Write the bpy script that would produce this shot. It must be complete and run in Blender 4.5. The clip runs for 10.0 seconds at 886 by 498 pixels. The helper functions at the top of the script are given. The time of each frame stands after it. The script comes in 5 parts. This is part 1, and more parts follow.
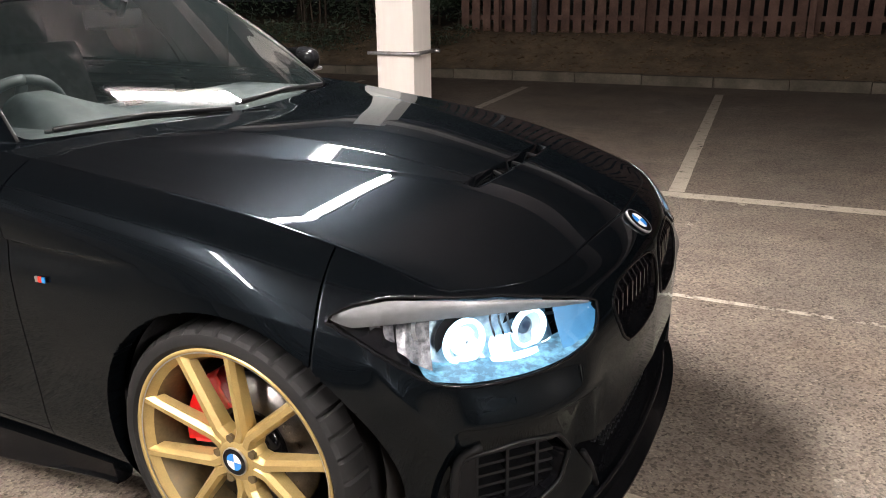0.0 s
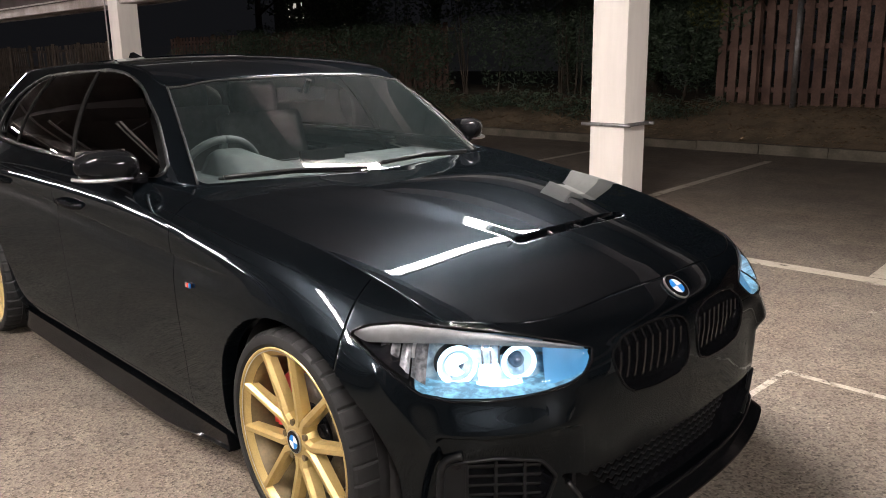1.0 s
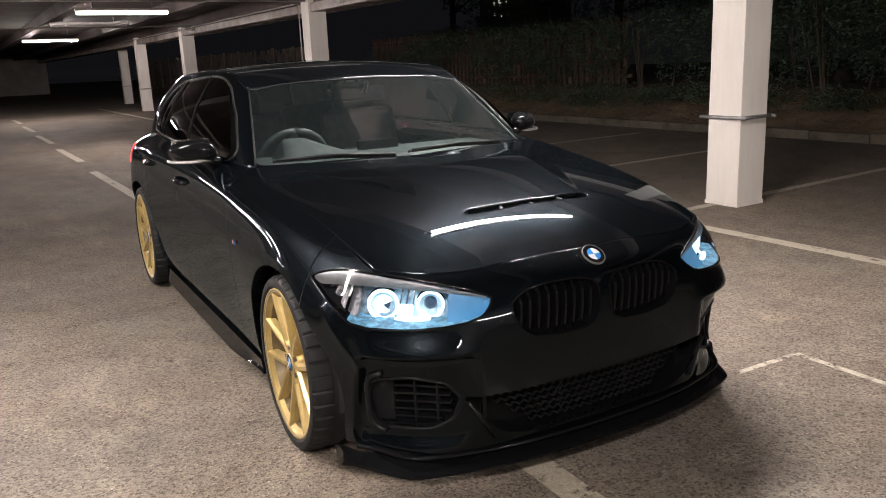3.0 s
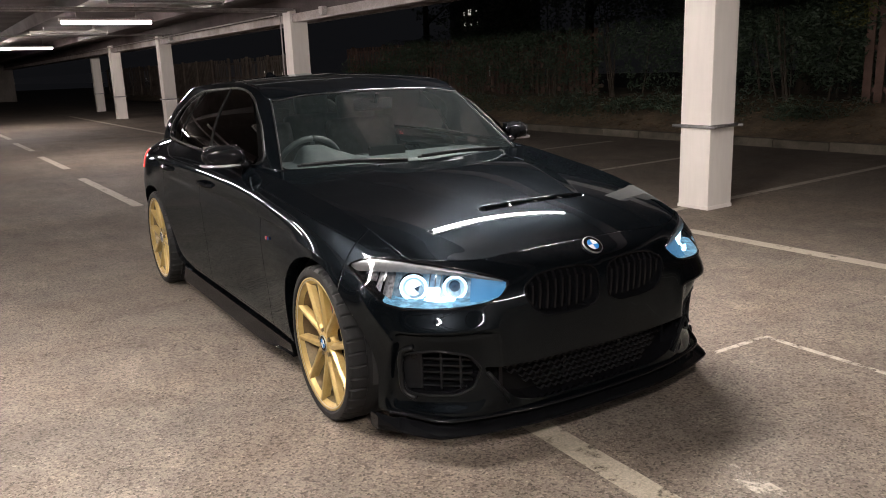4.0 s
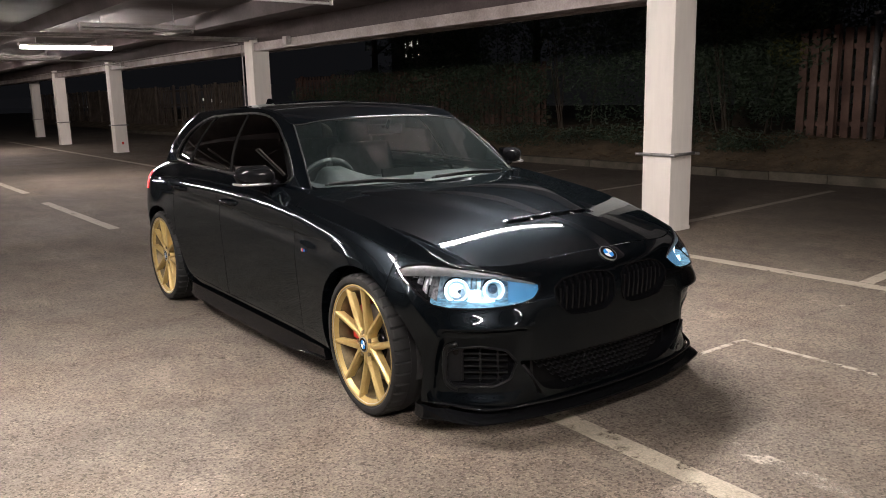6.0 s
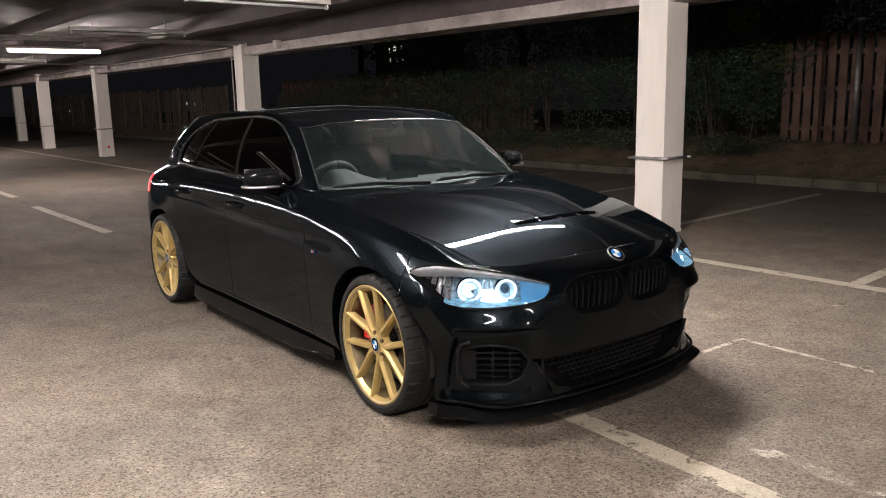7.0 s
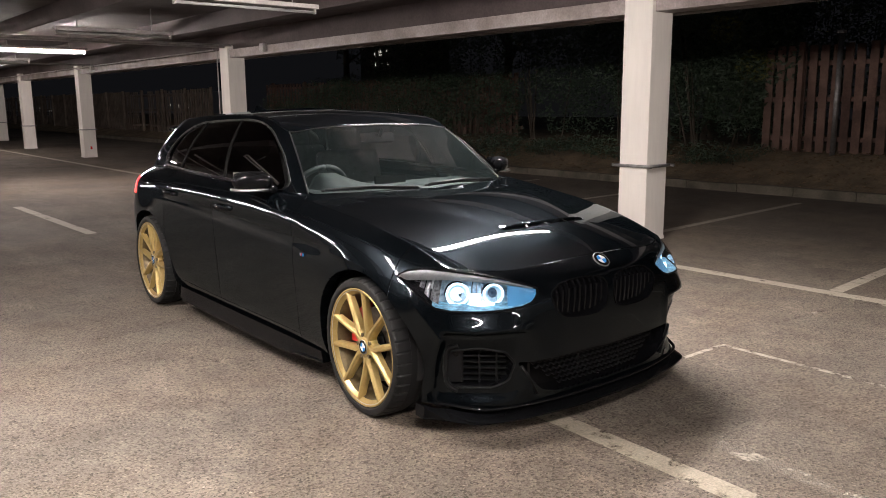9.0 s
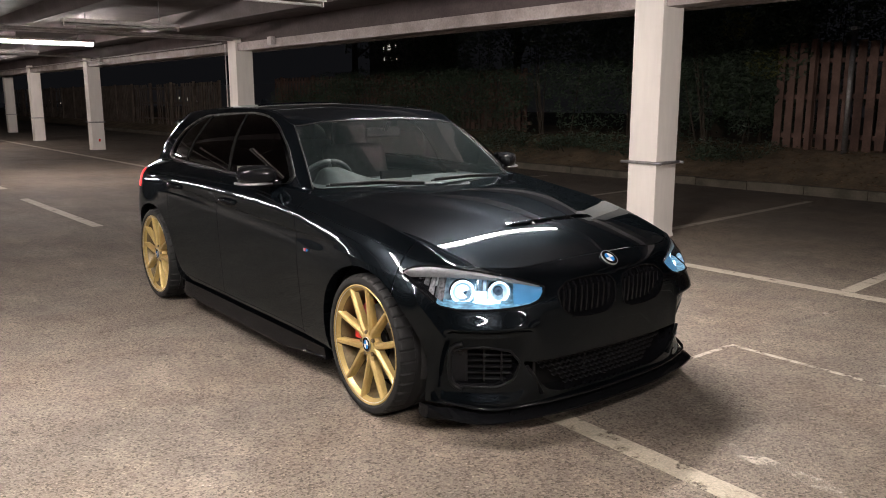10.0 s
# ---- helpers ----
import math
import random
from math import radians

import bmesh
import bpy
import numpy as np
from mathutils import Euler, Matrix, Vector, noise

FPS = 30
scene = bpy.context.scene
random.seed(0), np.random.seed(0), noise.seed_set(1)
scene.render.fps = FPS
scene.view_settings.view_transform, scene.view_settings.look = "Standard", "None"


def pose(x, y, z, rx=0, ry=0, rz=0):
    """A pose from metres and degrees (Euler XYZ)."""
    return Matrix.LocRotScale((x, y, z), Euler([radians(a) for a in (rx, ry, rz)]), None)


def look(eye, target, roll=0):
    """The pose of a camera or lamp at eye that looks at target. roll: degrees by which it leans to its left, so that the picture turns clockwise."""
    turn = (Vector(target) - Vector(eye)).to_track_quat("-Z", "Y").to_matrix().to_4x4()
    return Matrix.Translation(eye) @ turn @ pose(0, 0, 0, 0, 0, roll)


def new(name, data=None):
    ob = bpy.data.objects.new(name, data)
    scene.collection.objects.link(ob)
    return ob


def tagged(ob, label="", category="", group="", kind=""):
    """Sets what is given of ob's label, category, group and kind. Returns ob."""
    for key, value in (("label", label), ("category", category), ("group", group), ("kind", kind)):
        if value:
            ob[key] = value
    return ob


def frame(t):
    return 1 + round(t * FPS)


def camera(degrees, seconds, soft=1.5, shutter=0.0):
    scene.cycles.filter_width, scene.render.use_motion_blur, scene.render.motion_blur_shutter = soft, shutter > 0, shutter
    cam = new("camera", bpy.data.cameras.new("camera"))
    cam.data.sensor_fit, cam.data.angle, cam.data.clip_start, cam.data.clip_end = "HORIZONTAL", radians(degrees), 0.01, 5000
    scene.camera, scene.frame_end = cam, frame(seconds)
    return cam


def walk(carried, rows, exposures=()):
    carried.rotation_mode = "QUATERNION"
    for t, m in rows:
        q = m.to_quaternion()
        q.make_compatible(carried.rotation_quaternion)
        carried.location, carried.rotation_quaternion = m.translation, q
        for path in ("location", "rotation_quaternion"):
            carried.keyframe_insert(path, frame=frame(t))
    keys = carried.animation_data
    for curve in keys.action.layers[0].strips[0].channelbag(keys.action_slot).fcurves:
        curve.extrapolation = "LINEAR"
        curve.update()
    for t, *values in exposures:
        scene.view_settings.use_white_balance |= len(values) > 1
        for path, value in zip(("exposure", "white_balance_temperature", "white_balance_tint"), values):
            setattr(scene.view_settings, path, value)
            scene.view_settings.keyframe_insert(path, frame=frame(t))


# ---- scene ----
cam = camera(58.6, 10.0, soft=0.95)
PATH = [
    (0, (1.064, -1.989, 1.31), (0.239, -0.281, 0.675), -0.7),
    (0.5, (1.42, -2.035, 1.344), (0.245, -0.503, 0.82), -2.2),
    (1, (1.729, -1.944, 1.352), (0.338, -0.586, 0.883), -0.9),
    (1.5, (2.054, -1.862, 1.372), (0.505, -0.676, 0.931), -1.2),
    (2, (2.237, -1.721, 1.361), (0.626, -0.62, 0.922), -1.3),
    (2.5, (2.385, -1.645, 1.357), (0.736, -0.602, 0.916), -1.7),
    (3, (2.618, -1.657, 1.366), (0.922, -0.707, 0.899), -2.4),
    (4.3, (2.891, -2.116, 1.407), (1.244, -1.068, 0.971), -2.0),
    (4.5, (2.914, -2.161, 1.406), (1.275, -1.097, 0.982), -1.9),
    (5, (2.981, -2.291, 1.408), (1.361, -1.191, 1.003), -1.6),
    (5.5, (2.963, -2.427, 1.408), (1.362, -1.294, 1.017), -1.4),
    (7, (2.916, -2.678, 1.408), (1.355, -1.484, 1.035), -1.2),
    (7.5, (2.915, -2.692, 1.407), (1.363, -1.485, 1.04), -1.1),
    (8, (2.921, -2.704, 1.408), (1.376, -1.487, 1.045), -0.9),
    (8.5, (2.93, -2.715, 1.414), (1.39, -1.49, 1.054), -0.7),
    (9, (2.937, -2.723, 1.413), (1.401, -1.494, 1.052), -0.4),
    (9.5, (2.919, -2.734, 1.412), (1.384, -1.506, 1.046), -0.1),
    (10, (2.899, -2.681, 1.409), (1.353, -1.468, 1.036), -0.0),
]
walk(cam, [(t, look(eye, target, roll)) for t, eye, target, roll in PATH],
     exposures=[(0, 0.42), (1.0, 0.32), (2.0, 0.16), (4.5, 0.0), (10, 0.0)])

# ---- world and light ----
scene.view_settings.exposure = 0.0
world = bpy.data.worlds.new("night_sky")
scene.world = world
world.use_nodes = True
world.node_tree.nodes["Background"].inputs[0].default_value = (0.0046, 0.0047, 0.0056, 1)
world.node_tree.nodes["Background"].inputs[1].default_value = 1.0

TUBE_POWER = 800.0
HEADLIGHT_POWER = 2.6

# ---- materials ----
def material(name, colour, rough=0.5, metal=0.0, **more):
    m = bpy.data.materials.new(name)
    m.use_nodes = True
    b = m.node_tree.nodes["Principled BSDF"]
    b.inputs["Base Color"].default_value = (*colour, 1)
    b.inputs["Roughness"].default_value = rough
    b.inputs["Metallic"].default_value = metal
    for k, v in more.items():
        b.inputs[k.replace("_", " ")].default_value = v
    return m


def node(m, kind, **values):
    n = m.node_tree.nodes.new(kind)
    for k, v in values.items():
        if k in n.inputs:
            n.inputs[k].default_value = v
        else:
            n.inputs[k.replace("_", " ")].default_value = v
    return n


def wire(m, a, b):
    m.node_tree.links.new(a, b)


def coords(m):
    return node(m, "ShaderNodeTexCoord").outputs["Object"]


def geo_position(m):
    return node(m, "ShaderNodeNewGeometry").outputs["Position"]


def ramp(m, source, stops):
    r = m.node_tree.nodes.new("ShaderNodeValToRGB")
    e = r.color_ramp.elements
    while len(e) < len(stops):
        e.new(0.5)
    for k, (at, c) in enumerate(stops):
        e[k].position = at
        e[k].color = (c, c, c, 1) if isinstance(c, (int, float)) else (*c, 1)
    wire(m, source, r.inputs[0])
    return r.outputs[0]


def noise_tex(m, where, scale, detail=4.0, rough=0.6):
    n = node(m, "ShaderNodeTexNoise", Scale=scale, Detail=detail, Roughness=rough)
    wire(m, where, n.inputs["Vector"])
    return n.outputs["Fac"]


def blend(m, fac, a, b, how="MIX"):
    n = m.node_tree.nodes.new("ShaderNodeMix")
    n.data_type = "RGBA"
    n.blend_type = how
    for socket, value in ((n.inputs[0], fac), (n.inputs[6], a), (n.inputs[7], b)):
        if isinstance(value, (int, float)):
            socket.default_value = value if socket == n.inputs[0] else (value, value, value, 1)
        elif isinstance(value, tuple):
            socket.default_value = (*value, 1)
        else:
            wire(m, value, socket)
    return n.outputs[2]


def bump(m, height, strength, distance):
    b = node(m, "ShaderNodeBump", Strength=strength, Distance=distance)
    wire(m, height, b.inputs["Height"])
    wire(m, b.outputs[0], m.node_tree.nodes["Principled BSDF"].inputs["Normal"])


def sockets(m):
    return m.node_tree.nodes["Principled BSDF"].inputs


def varied(name, a, b, scale, rough=0.6, relief=0.0, fine=60.0, metal=0.0, spread=(0.35, 0.65), world_space=False):
    """Two colours mixed by coarse and fine noise, with a fine relief."""
    m = material(name, a, rough, metal)
    where = geo_position(m) if world_space else coords(m)
    coarse = ramp(m, noise_tex(m, where, scale), [(spread[0], 0.0), (spread[1], 1.0)])
    fine_n = noise_tex(m, where, fine, 3.0)
    mixed = blend(m, coarse, a, b)
    wire(m, blend(m, 0.35, mixed, ramp(m, fine_n, [(0.3, 0.45), (0.7, 1.4)]), "MULTIPLY"), sockets(m)["Base Color"])
    wire(m, ramp(m, coarse, [(0.0, max(rough - 0.08, 0.0)), (1.0, min(rough + 0.08, 1.0))]), sockets(m)["Roughness"])
    if relief:
        bump(m, fine_n, 0.6, relief)
    return m


def glowing(name, colour, strength):
    m = material(name, (0.8, 0.8, 0.8), 0.4)
    sockets(m)["Emission Color"].default_value = (*colour, 1)
    sockets(m)["Emission Strength"].default_value = strength
    return m


def asphalt_material():
    m = material("asphalt", (0.07, 0.065, 0.06), 0.85)
    where = geo_position(m)
    v = node(m, "ShaderNodeTexVoronoi", Scale=118.0)
    wire(m, where, v.inputs["Vector"])
    stones = ramp(m, v.outputs["Color"], [(0.0, (0.030, 0.025, 0.020)), (0.22, (0.070, 0.059, 0.048)), (0.45, (0.128, 0.109, 0.089)), (0.85, (0.158, 0.137, 0.113)), (1.0, (0.25, 0.22, 0.18))])
    v2 = node(m, "ShaderNodeTexVoronoi", Scale=190.0)
    wire(m, where, v2.inputs["Vector"])
    grit = ramp(m, v2.outputs["Color"], [(0.0, 0.55), (0.35, 1.0), (0.8, 1.1), (1.0, 1.4)])
    patches = ramp(m, noise_tex(m, where, 0.55, 6.0, 0.65), [(0.3, 0.72), (0.7, 1.28)])
    blotch = ramp(m, noise_tex(m, where, 4.5, 5.0, 0.7), [(0.3, 0.85), (0.7, 1.15)])
    drawn = node(m, "ShaderNodeMapping")
    drawn.inputs["Scale"].default_value = (0.35, 1.5, 1.0)
    drawn.inputs["Rotation"].default_value = (0.0, 0.0, 0.35)
    wire(m, where, drawn.inputs["Vector"])
    scuff = ramp(m, noise_tex(m, drawn.outputs[0], 1.1, 9.0, 0.62), [(0.50, 1.0), (0.535, 1.28), (0.57, 1.0), (0.62, 1.0), (0.66, 1.22), (0.72, 1.0)])
    gaps = ramp(m, noise_tex(m, where, 2.3, 7.0, 0.7), [(0.45, 0.0), (0.62, 1.0)])
    scuff = blend(m, gaps, 1.0, scuff)
    c = blend(m, 1.0, blend(m, 1.0, blend(m, 0.8, stones, grit, "MULTIPLY"), patches, "MULTIPLY"), blotch, "MULTIPLY")
    c = blend(m, 1.0, c, scuff, "MULTIPLY")
    rust = ramp(m, noise_tex(m, where, 0.8, 5.0, 0.6), [(0.40, (1.0, 1.0, 1.0)), (0.68, (1.06, 0.99, 0.93))])
    c = blend(m, 1.0, c, rust, "MULTIPLY")
    wire(m, c, sockets(m)["Base Color"])
    wire(m, ramp(m, noise_tex(m, where, 1.7), [(0.3, 0.72), (0.7, 0.92)]), sockets(m)["Roughness"])
    sockets(m)["Specular IOR Level"].default_value = 0.35
    bump(m, v.outputs["Distance"], 0.7, 0.004)
    return m


def worn_paint_material(name, colour, wear):
    """Road paint that has rubbed off down to the asphalt in places."""
    m = material(name, colour, 0.75)
    where = geo_position(m)
    worn = ramp(m, noise_tex(m, where, 9.0, 8.0, 0.75), [(wear - 0.10, 0.0), (wear + 0.08, 0.92)])
    grit = ramp(m, noise_tex(m, where, 130.0, 2.0), [(0.3, 0.7), (0.7, 1.15)])
    wire(m, blend(m, 1.0, colour, grit, "MULTIPLY"), sockets(m)["Base Color"])
    bump(m, noise_tex(m, where, 110.0, 2.0), 0.5, 0.003)
    t = m.node_tree
    bare, mix = t.nodes.new("ShaderNodeBsdfTransparent"), t.nodes.new("ShaderNodeMixShader")
    wire(m, worn, mix.inputs[0])
    wire(m, bare.outputs[0], mix.inputs[1])
    wire(m, t.nodes["Principled BSDF"].outputs[0], mix.inputs[2])
    wire(m, mix.outputs[0], t.nodes["Material Output"].inputs[0])
    return m


def column_material():
    m = material("column_paint", (0.62, 0.59, 0.55), 0.55)
    where = geo_position(m)
    sep = node(m, "ShaderNodeMapping")
    sep.inputs["Scale"].default_value = (6.0, 6.0, 0.8)
    wire(m, where, sep.inputs["Vector"])
    streak = ramp(m, noise_tex(m, sep.outputs[0], 1.6, 6.0, 0.65), [(0.30, 0.90), (0.6, 1.0)])
    spots = ramp(m, noise_tex(m, where, 22.0, 5.0), [(0.20, (0.62, 0.55, 0.47)), (0.27, (1.0, 1.0, 1.0))])
    c = blend(m, 1.0, blend(m, 1.0, (0.62, 0.59, 0.55), streak, "MULTIPLY"), spots, "MULTIPLY")
    wire(m, c, sockets(m)["Base Color"])
    bump(m, noise_tex(m, where, 55.0), 0.25, 0.002)
    return m


M_ASPHALT = asphalt_material()
M_LINE = worn_paint_material("line_paint", (0.42, 0.38, 0.31), 0.375)
M_LINE_WORN = worn_paint_material("old_line_paint", (0.40, 0.36, 0.30), 0.55)
M_LINE_OLD = worn_paint_material("thin_line_paint", (0.42, 0.38, 0.32), 0.46)
M_LINE_SCUFF = worn_paint_material("rubbed_line_paint", (0.28, 0.25, 0.21), 0.63)
M_LINE_FADED = worn_paint_material("faded_line_paint", (0.36, 0.32, 0.25), 0.405)
M_COLUMN = column_material()
M_BEAM = varied("beam_paint", (0.34, 0.30, 0.287), (0.20, 0.17, 0.16), 2.2, 0.6, 0.002, 40.0, world_space=True)
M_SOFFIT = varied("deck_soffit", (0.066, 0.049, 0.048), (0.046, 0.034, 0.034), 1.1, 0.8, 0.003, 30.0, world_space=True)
M_STEEL = varied("galvanised_steel", (0.32, 0.32, 0.33), (0.22, 0.21, 0.20), 14.0, 0.45, 0.0, 80.0, 0.8)
M_TUBE = glowing("lit_tube", (0.985, 0.895, 0.85), TUBE_POWER)
M_TUBE_OFF = material("unlit_tube", (0.24, 0.235, 0.23), 0.3)
M_FITTING = varied("lamp_fitting", (0.36, 0.33, 0.32), (0.25, 0.23, 0.22), 9.0, 0.5)
M_KERB = varied("kerb_concrete", (0.12, 0.105, 0.080), (0.055, 0.050, 0.037), 3.0, 0.9, 0.004, 45.0, world_space=True)
M_SOIL = varied("bank_soil", (0.22, 0.165, 0.105), (0.12, 0.095, 0.060), 2.5, 0.95, 0.02, 18.0, world_space=True)
M_FENCE = varied("fence_wood", (0.165, 0.098, 0.075), (0.085, 0.050, 0.040), 3.0, 0.85, 0.002, 35.0, world_space=True)
M_LEAF = varied("leaf", (0.054, 0.086, 0.048), (0.030, 0.051, 0.031), 1.5, 0.55)
M_LEAF_YELLOW = varied("autumn_leaf", (0.16, 0.15, 0.03), (0.07, 0.09, 0.02), 3.0, 0.55)
M_BARK = varied("bark", (0.07, 0.055, 0.04), (0.035, 0.028, 0.02), 4.0, 0.95, 0.006, 30.0)
M_WALL = varied("pale_concrete", (0.30, 0.27, 0.24), (0.20, 0.18, 0.16), 0.8, 0.85, 0.002, 14.0, world_space=True)
M_DARKWALL = varied("far_wall", (0.20, 0.18, 0.16), (0.12, 0.11, 0.10), 0.6, 0.9, 0.0, 12.0, world_space=True)

# car
def paint_material():
    """Black metallic paint: a dark ground, a blue flake sheen, and a cool clear coat over both."""
    m = material("black_car_paint", (0.0012, 0.0016, 0.0022), 0.5, 0.0, Specular_IOR_Level=0.0)
    t = m.node_tree
    where = coords(m)
    wire(m, ramp(m, noise_tex(m, where, 900.0, 2.0), [(0.45, (0.0008, 0.0012, 0.0016)), (0.8, (0.0018, 0.0024, 0.0032))]), sockets(m)["Base Color"])
    flake = node(m, "ShaderNodeBsdfGlossy", Roughness=0.33)
    wire(m, ramp(m, noise_tex(m, where, 700.0, 2.0), [(0.3, (0.0022, 0.0029, 0.0036)), (0.75, (0.0036, 0.0046, 0.0056))]), flake.inputs["Color"])
    ground = t.nodes.new("ShaderNodeAddShader")
    coat = node(m, "ShaderNodeBsdfGlossy")
    coat.inputs["Color"].default_value = (0.86, 0.95, 1.0, 1)
    wire(m, ramp(m, noise_tex(m, where, 9.0, 6.0), [(0.3, 0.005), (0.75, 0.020)]), coat.inputs["Roughness"])
    edge = node(m, "ShaderNodeFresnel", IOR=1.30)
    over = t.nodes.new("ShaderNodeMixShader")
    wire(m, t.nodes["Principled BSDF"].outputs[0], ground.inputs[0])
    wire(m, flake.outputs[0], ground.inputs[1])
    wire(m, edge.outputs[0], over.inputs[0])
    wire(m, ground.outputs[0], over.inputs[1])
    wire(m, coat.outputs[0], over.inputs[2])
    wire(m, over.outputs[0], t.nodes["Material Output"].inputs[0])
    return m


M_PAINT = paint_material()
M_GLOSS = material("gloss_black_plastic", (0.004, 0.0042, 0.005), 0.12, 0.0, Specular_IOR_Level=0.2)
M_TRIM = varied("satin_black_trim", (0.0055, 0.006, 0.0068), (0.0036, 0.004, 0.0045), 20.0, 0.40)
sockets(M_TRIM)["Specular IOR Level"].default_value = 0.16
M_MATT = varied("matt_black_plastic", (0.014, 0.014, 0.014), (0.008, 0.008, 0.008), 25.0, 0.65, 0.0005, 400.0)
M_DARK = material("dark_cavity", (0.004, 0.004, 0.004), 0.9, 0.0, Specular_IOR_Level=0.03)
M_RUBBER = varied("tyre_rubber", (0.0048, 0.005, 0.0053), (0.0075, 0.0076, 0.0078), 12.0, 0.7, 0.0004, 300.0)
sockets(M_RUBBER)["Specular IOR Level"].default_value = 0.25
M_GOLD = varied("satin_gold_wheel", (0.45, 0.335, 0.135), (0.39, 0.285, 0.112), 18.0, 0.38, 0.0, 500.0, 0.6)
M_DISC = varied("brake_disc_steel", (0.16, 0.15, 0.14), (0.10, 0.095, 0.09), 30.0, 0.35, 0.0, 300.0, 1.0)
M_RED = material("red_caliper_paint", (0.50, 0.006, 0.008), 0.3, 0.0, Coat_Weight=0.5)
M_CHROME = material("chrome", (0.75, 0.76, 0.78), 0.10, 1.0)
M_SILVER = material("satin_silver", (0.60, 0.61, 0.62), 0.28, 1.0)
M_BLUE = material("badge_blue", (0.02, 0.15, 0.42), 0.2)
M_WHITE = material("badge_white", (0.55, 0.56, 0.58), 0.2)
M_BADGE_RED = material("badge_red", (0.6, 0.03, 0.02), 0.25)


def glass_material(name, tint, clear, veil=0.0):
    """Thin glass: a mirror coat over a tinted see-through sheet, with an optional painted haze."""
    m = bpy.data.materials.new(name)
    m.use_nodes = True
    t = m.node_tree
    t.nodes.remove(t.nodes["Principled BSDF"])
    out = t.nodes["Material Output"]
    see, shine, mix = t.nodes.new("ShaderNodeBsdfTransparent"), t.nodes.new("ShaderNodeBsdfGlossy"), t.nodes.new("ShaderNodeMixShader")
    see.inputs[0].default_value = (*tint, 1)
    shine.inputs["Roughness"].default_value = 0.015
    shine.inputs["Color"].default_value = (1, 1, 1, 1)
    fres = t.nodes.new("ShaderNodeFresnel")
    fres.inputs["IOR"].default_value = clear
    for a, b in ((fres.outputs[0], mix.inputs[0]), (see.outputs[0], mix.inputs[1]), (shine.outputs[0], mix.inputs[2]), (mix.outputs[0], out.inputs[0])):
        t.links.new(a, b)
    # faint teal layer that stands in for the haze of reflections
    if veil:
        film = t.nodes.new("ShaderNodeBsdfDiffuse")
        film.inputs["Color"].default_value = (0.34, 0.48, 0.50, 1)
        over = t.nodes.new("ShaderNodeMixShader")
        over.inputs[0].default_value = veil
        t.links.new(mix.outputs[0], over.inputs[1])
        t.links.new(film.outputs[0], over.inputs[2])
        t.links.new(over.outputs[0], out.inputs[0])
    return m


M_GLASS = glass_material("windscreen_glass", (0.62, 0.70, 0.69), 1.62, 0.0090)
M_TINT = glass_material("privacy_glass", (0.03, 0.03, 0.032), 1.38)
M_LENS = glass_material("headlight_cover", (0.92, 0.95, 0.98), 1.45)
M_HALO = glowing("daytime_running_light", (0.55, 0.83, 1.0), HEADLIGHT_POWER)
M_BEAMLED = glowing("headlight_led", (0.62, 0.88, 1.0), HEADLIGHT_POWER * 0.5)
M_REFLECTOR = material("headlight_reflector", (0.60, 0.74, 0.84), 0.35, 0.2)
M_TAIL = glowing("tail_light_red", (1.0, 0.03, 0.03), 1.3)
sockets(M_TAIL)["Base Color"].default_value = (0.5, 0.01, 0.01, 1)
M_DASH = varied("dashboard_plastic", (0.019, 0.026, 0.027), (0.013, 0.018, 0.019), 12.0, 0.7, 0.001, 300.0)
M_SEAT = varied("seat_fabric", (0.015, 0.016, 0.0165), (0.010, 0.011, 0.0115), 20.0, 0.85, 0.001, 250.0)
M_PROJECTOR = material("projector_glass", (0.02, 0.03, 0.05), 0.06)
M_BLUEPANEL = varied("lamp_reflector_panel", (0.36, 0.50, 0.60), (0.12, 0.20, 0.27), 38.0, 0.35, 0.004, 45.0, 0.25)
M_BROW = varied("satin_grey_trim", (0.22, 0.22, 0.22), (0.17, 0.17, 0.17), 15.0, 0.42, 0.0, 60.0, 0.3)
# panel's own glow stands in for the rings' light on it
M_BLUEGLOW = glowing("blue_panel_glow", (0.16, 0.47, 0.80), 0.25)
_w = coords(M_BLUEGLOW)
wire(M_BLUEGLOW, ramp(M_BLUEGLOW, noise_tex(M_BLUEGLOW, _w, 9.0, 2.0), [(0.35, 0.02), (0.68, 0.24)]), sockets(M_BLUEGLOW)["Emission Strength"])
# patchy cyan glow imitates glimmers reflected by the headlight's floor
M_FLOORGLOW = glowing("cyan_floor_glow", (0.34, 0.76, 1.0), 0.5)
wire(M_FLOORGLOW, ramp(M_FLOORGLOW, noise_tex(M_FLOORGLOW, coords(M_FLOORGLOW), 45.0, 3.0), [(0.42, 0.04), (0.64, 0.45)]), sockets(M_FLOORGLOW)["Emission Strength"])
sockets(M_FLOORGLOW)["Base Color"].default_value = (0.05, 0.12, 0.18, 1)
sockets(M_BLUEGLOW)["Base Color"].default_value = (0.035, 0.15, 0.29, 1)
# the wheel's gold again, with the shade behind the spokes put into its colour
M_BARREL = varied("shade_darkened_gold", (0.13, 0.096, 0.046), (0.08, 0.060, 0.030), 14.0, 0.5, 0.0, 120.0, 0.5)
# same tube at half power, dimmed to balance brightness under the deck
M_TUBE_DIM = glowing("half_power_tube", (1.0, 0.87, 0.82), TUBE_POWER * 0.5)
M_FENCE_OLD = varied("weathered_fence_wood", (0.12, 0.095, 0.075), (0.07, 0.055, 0.045), 3.0, 0.9, 0.002, 35.0, world_space=True)
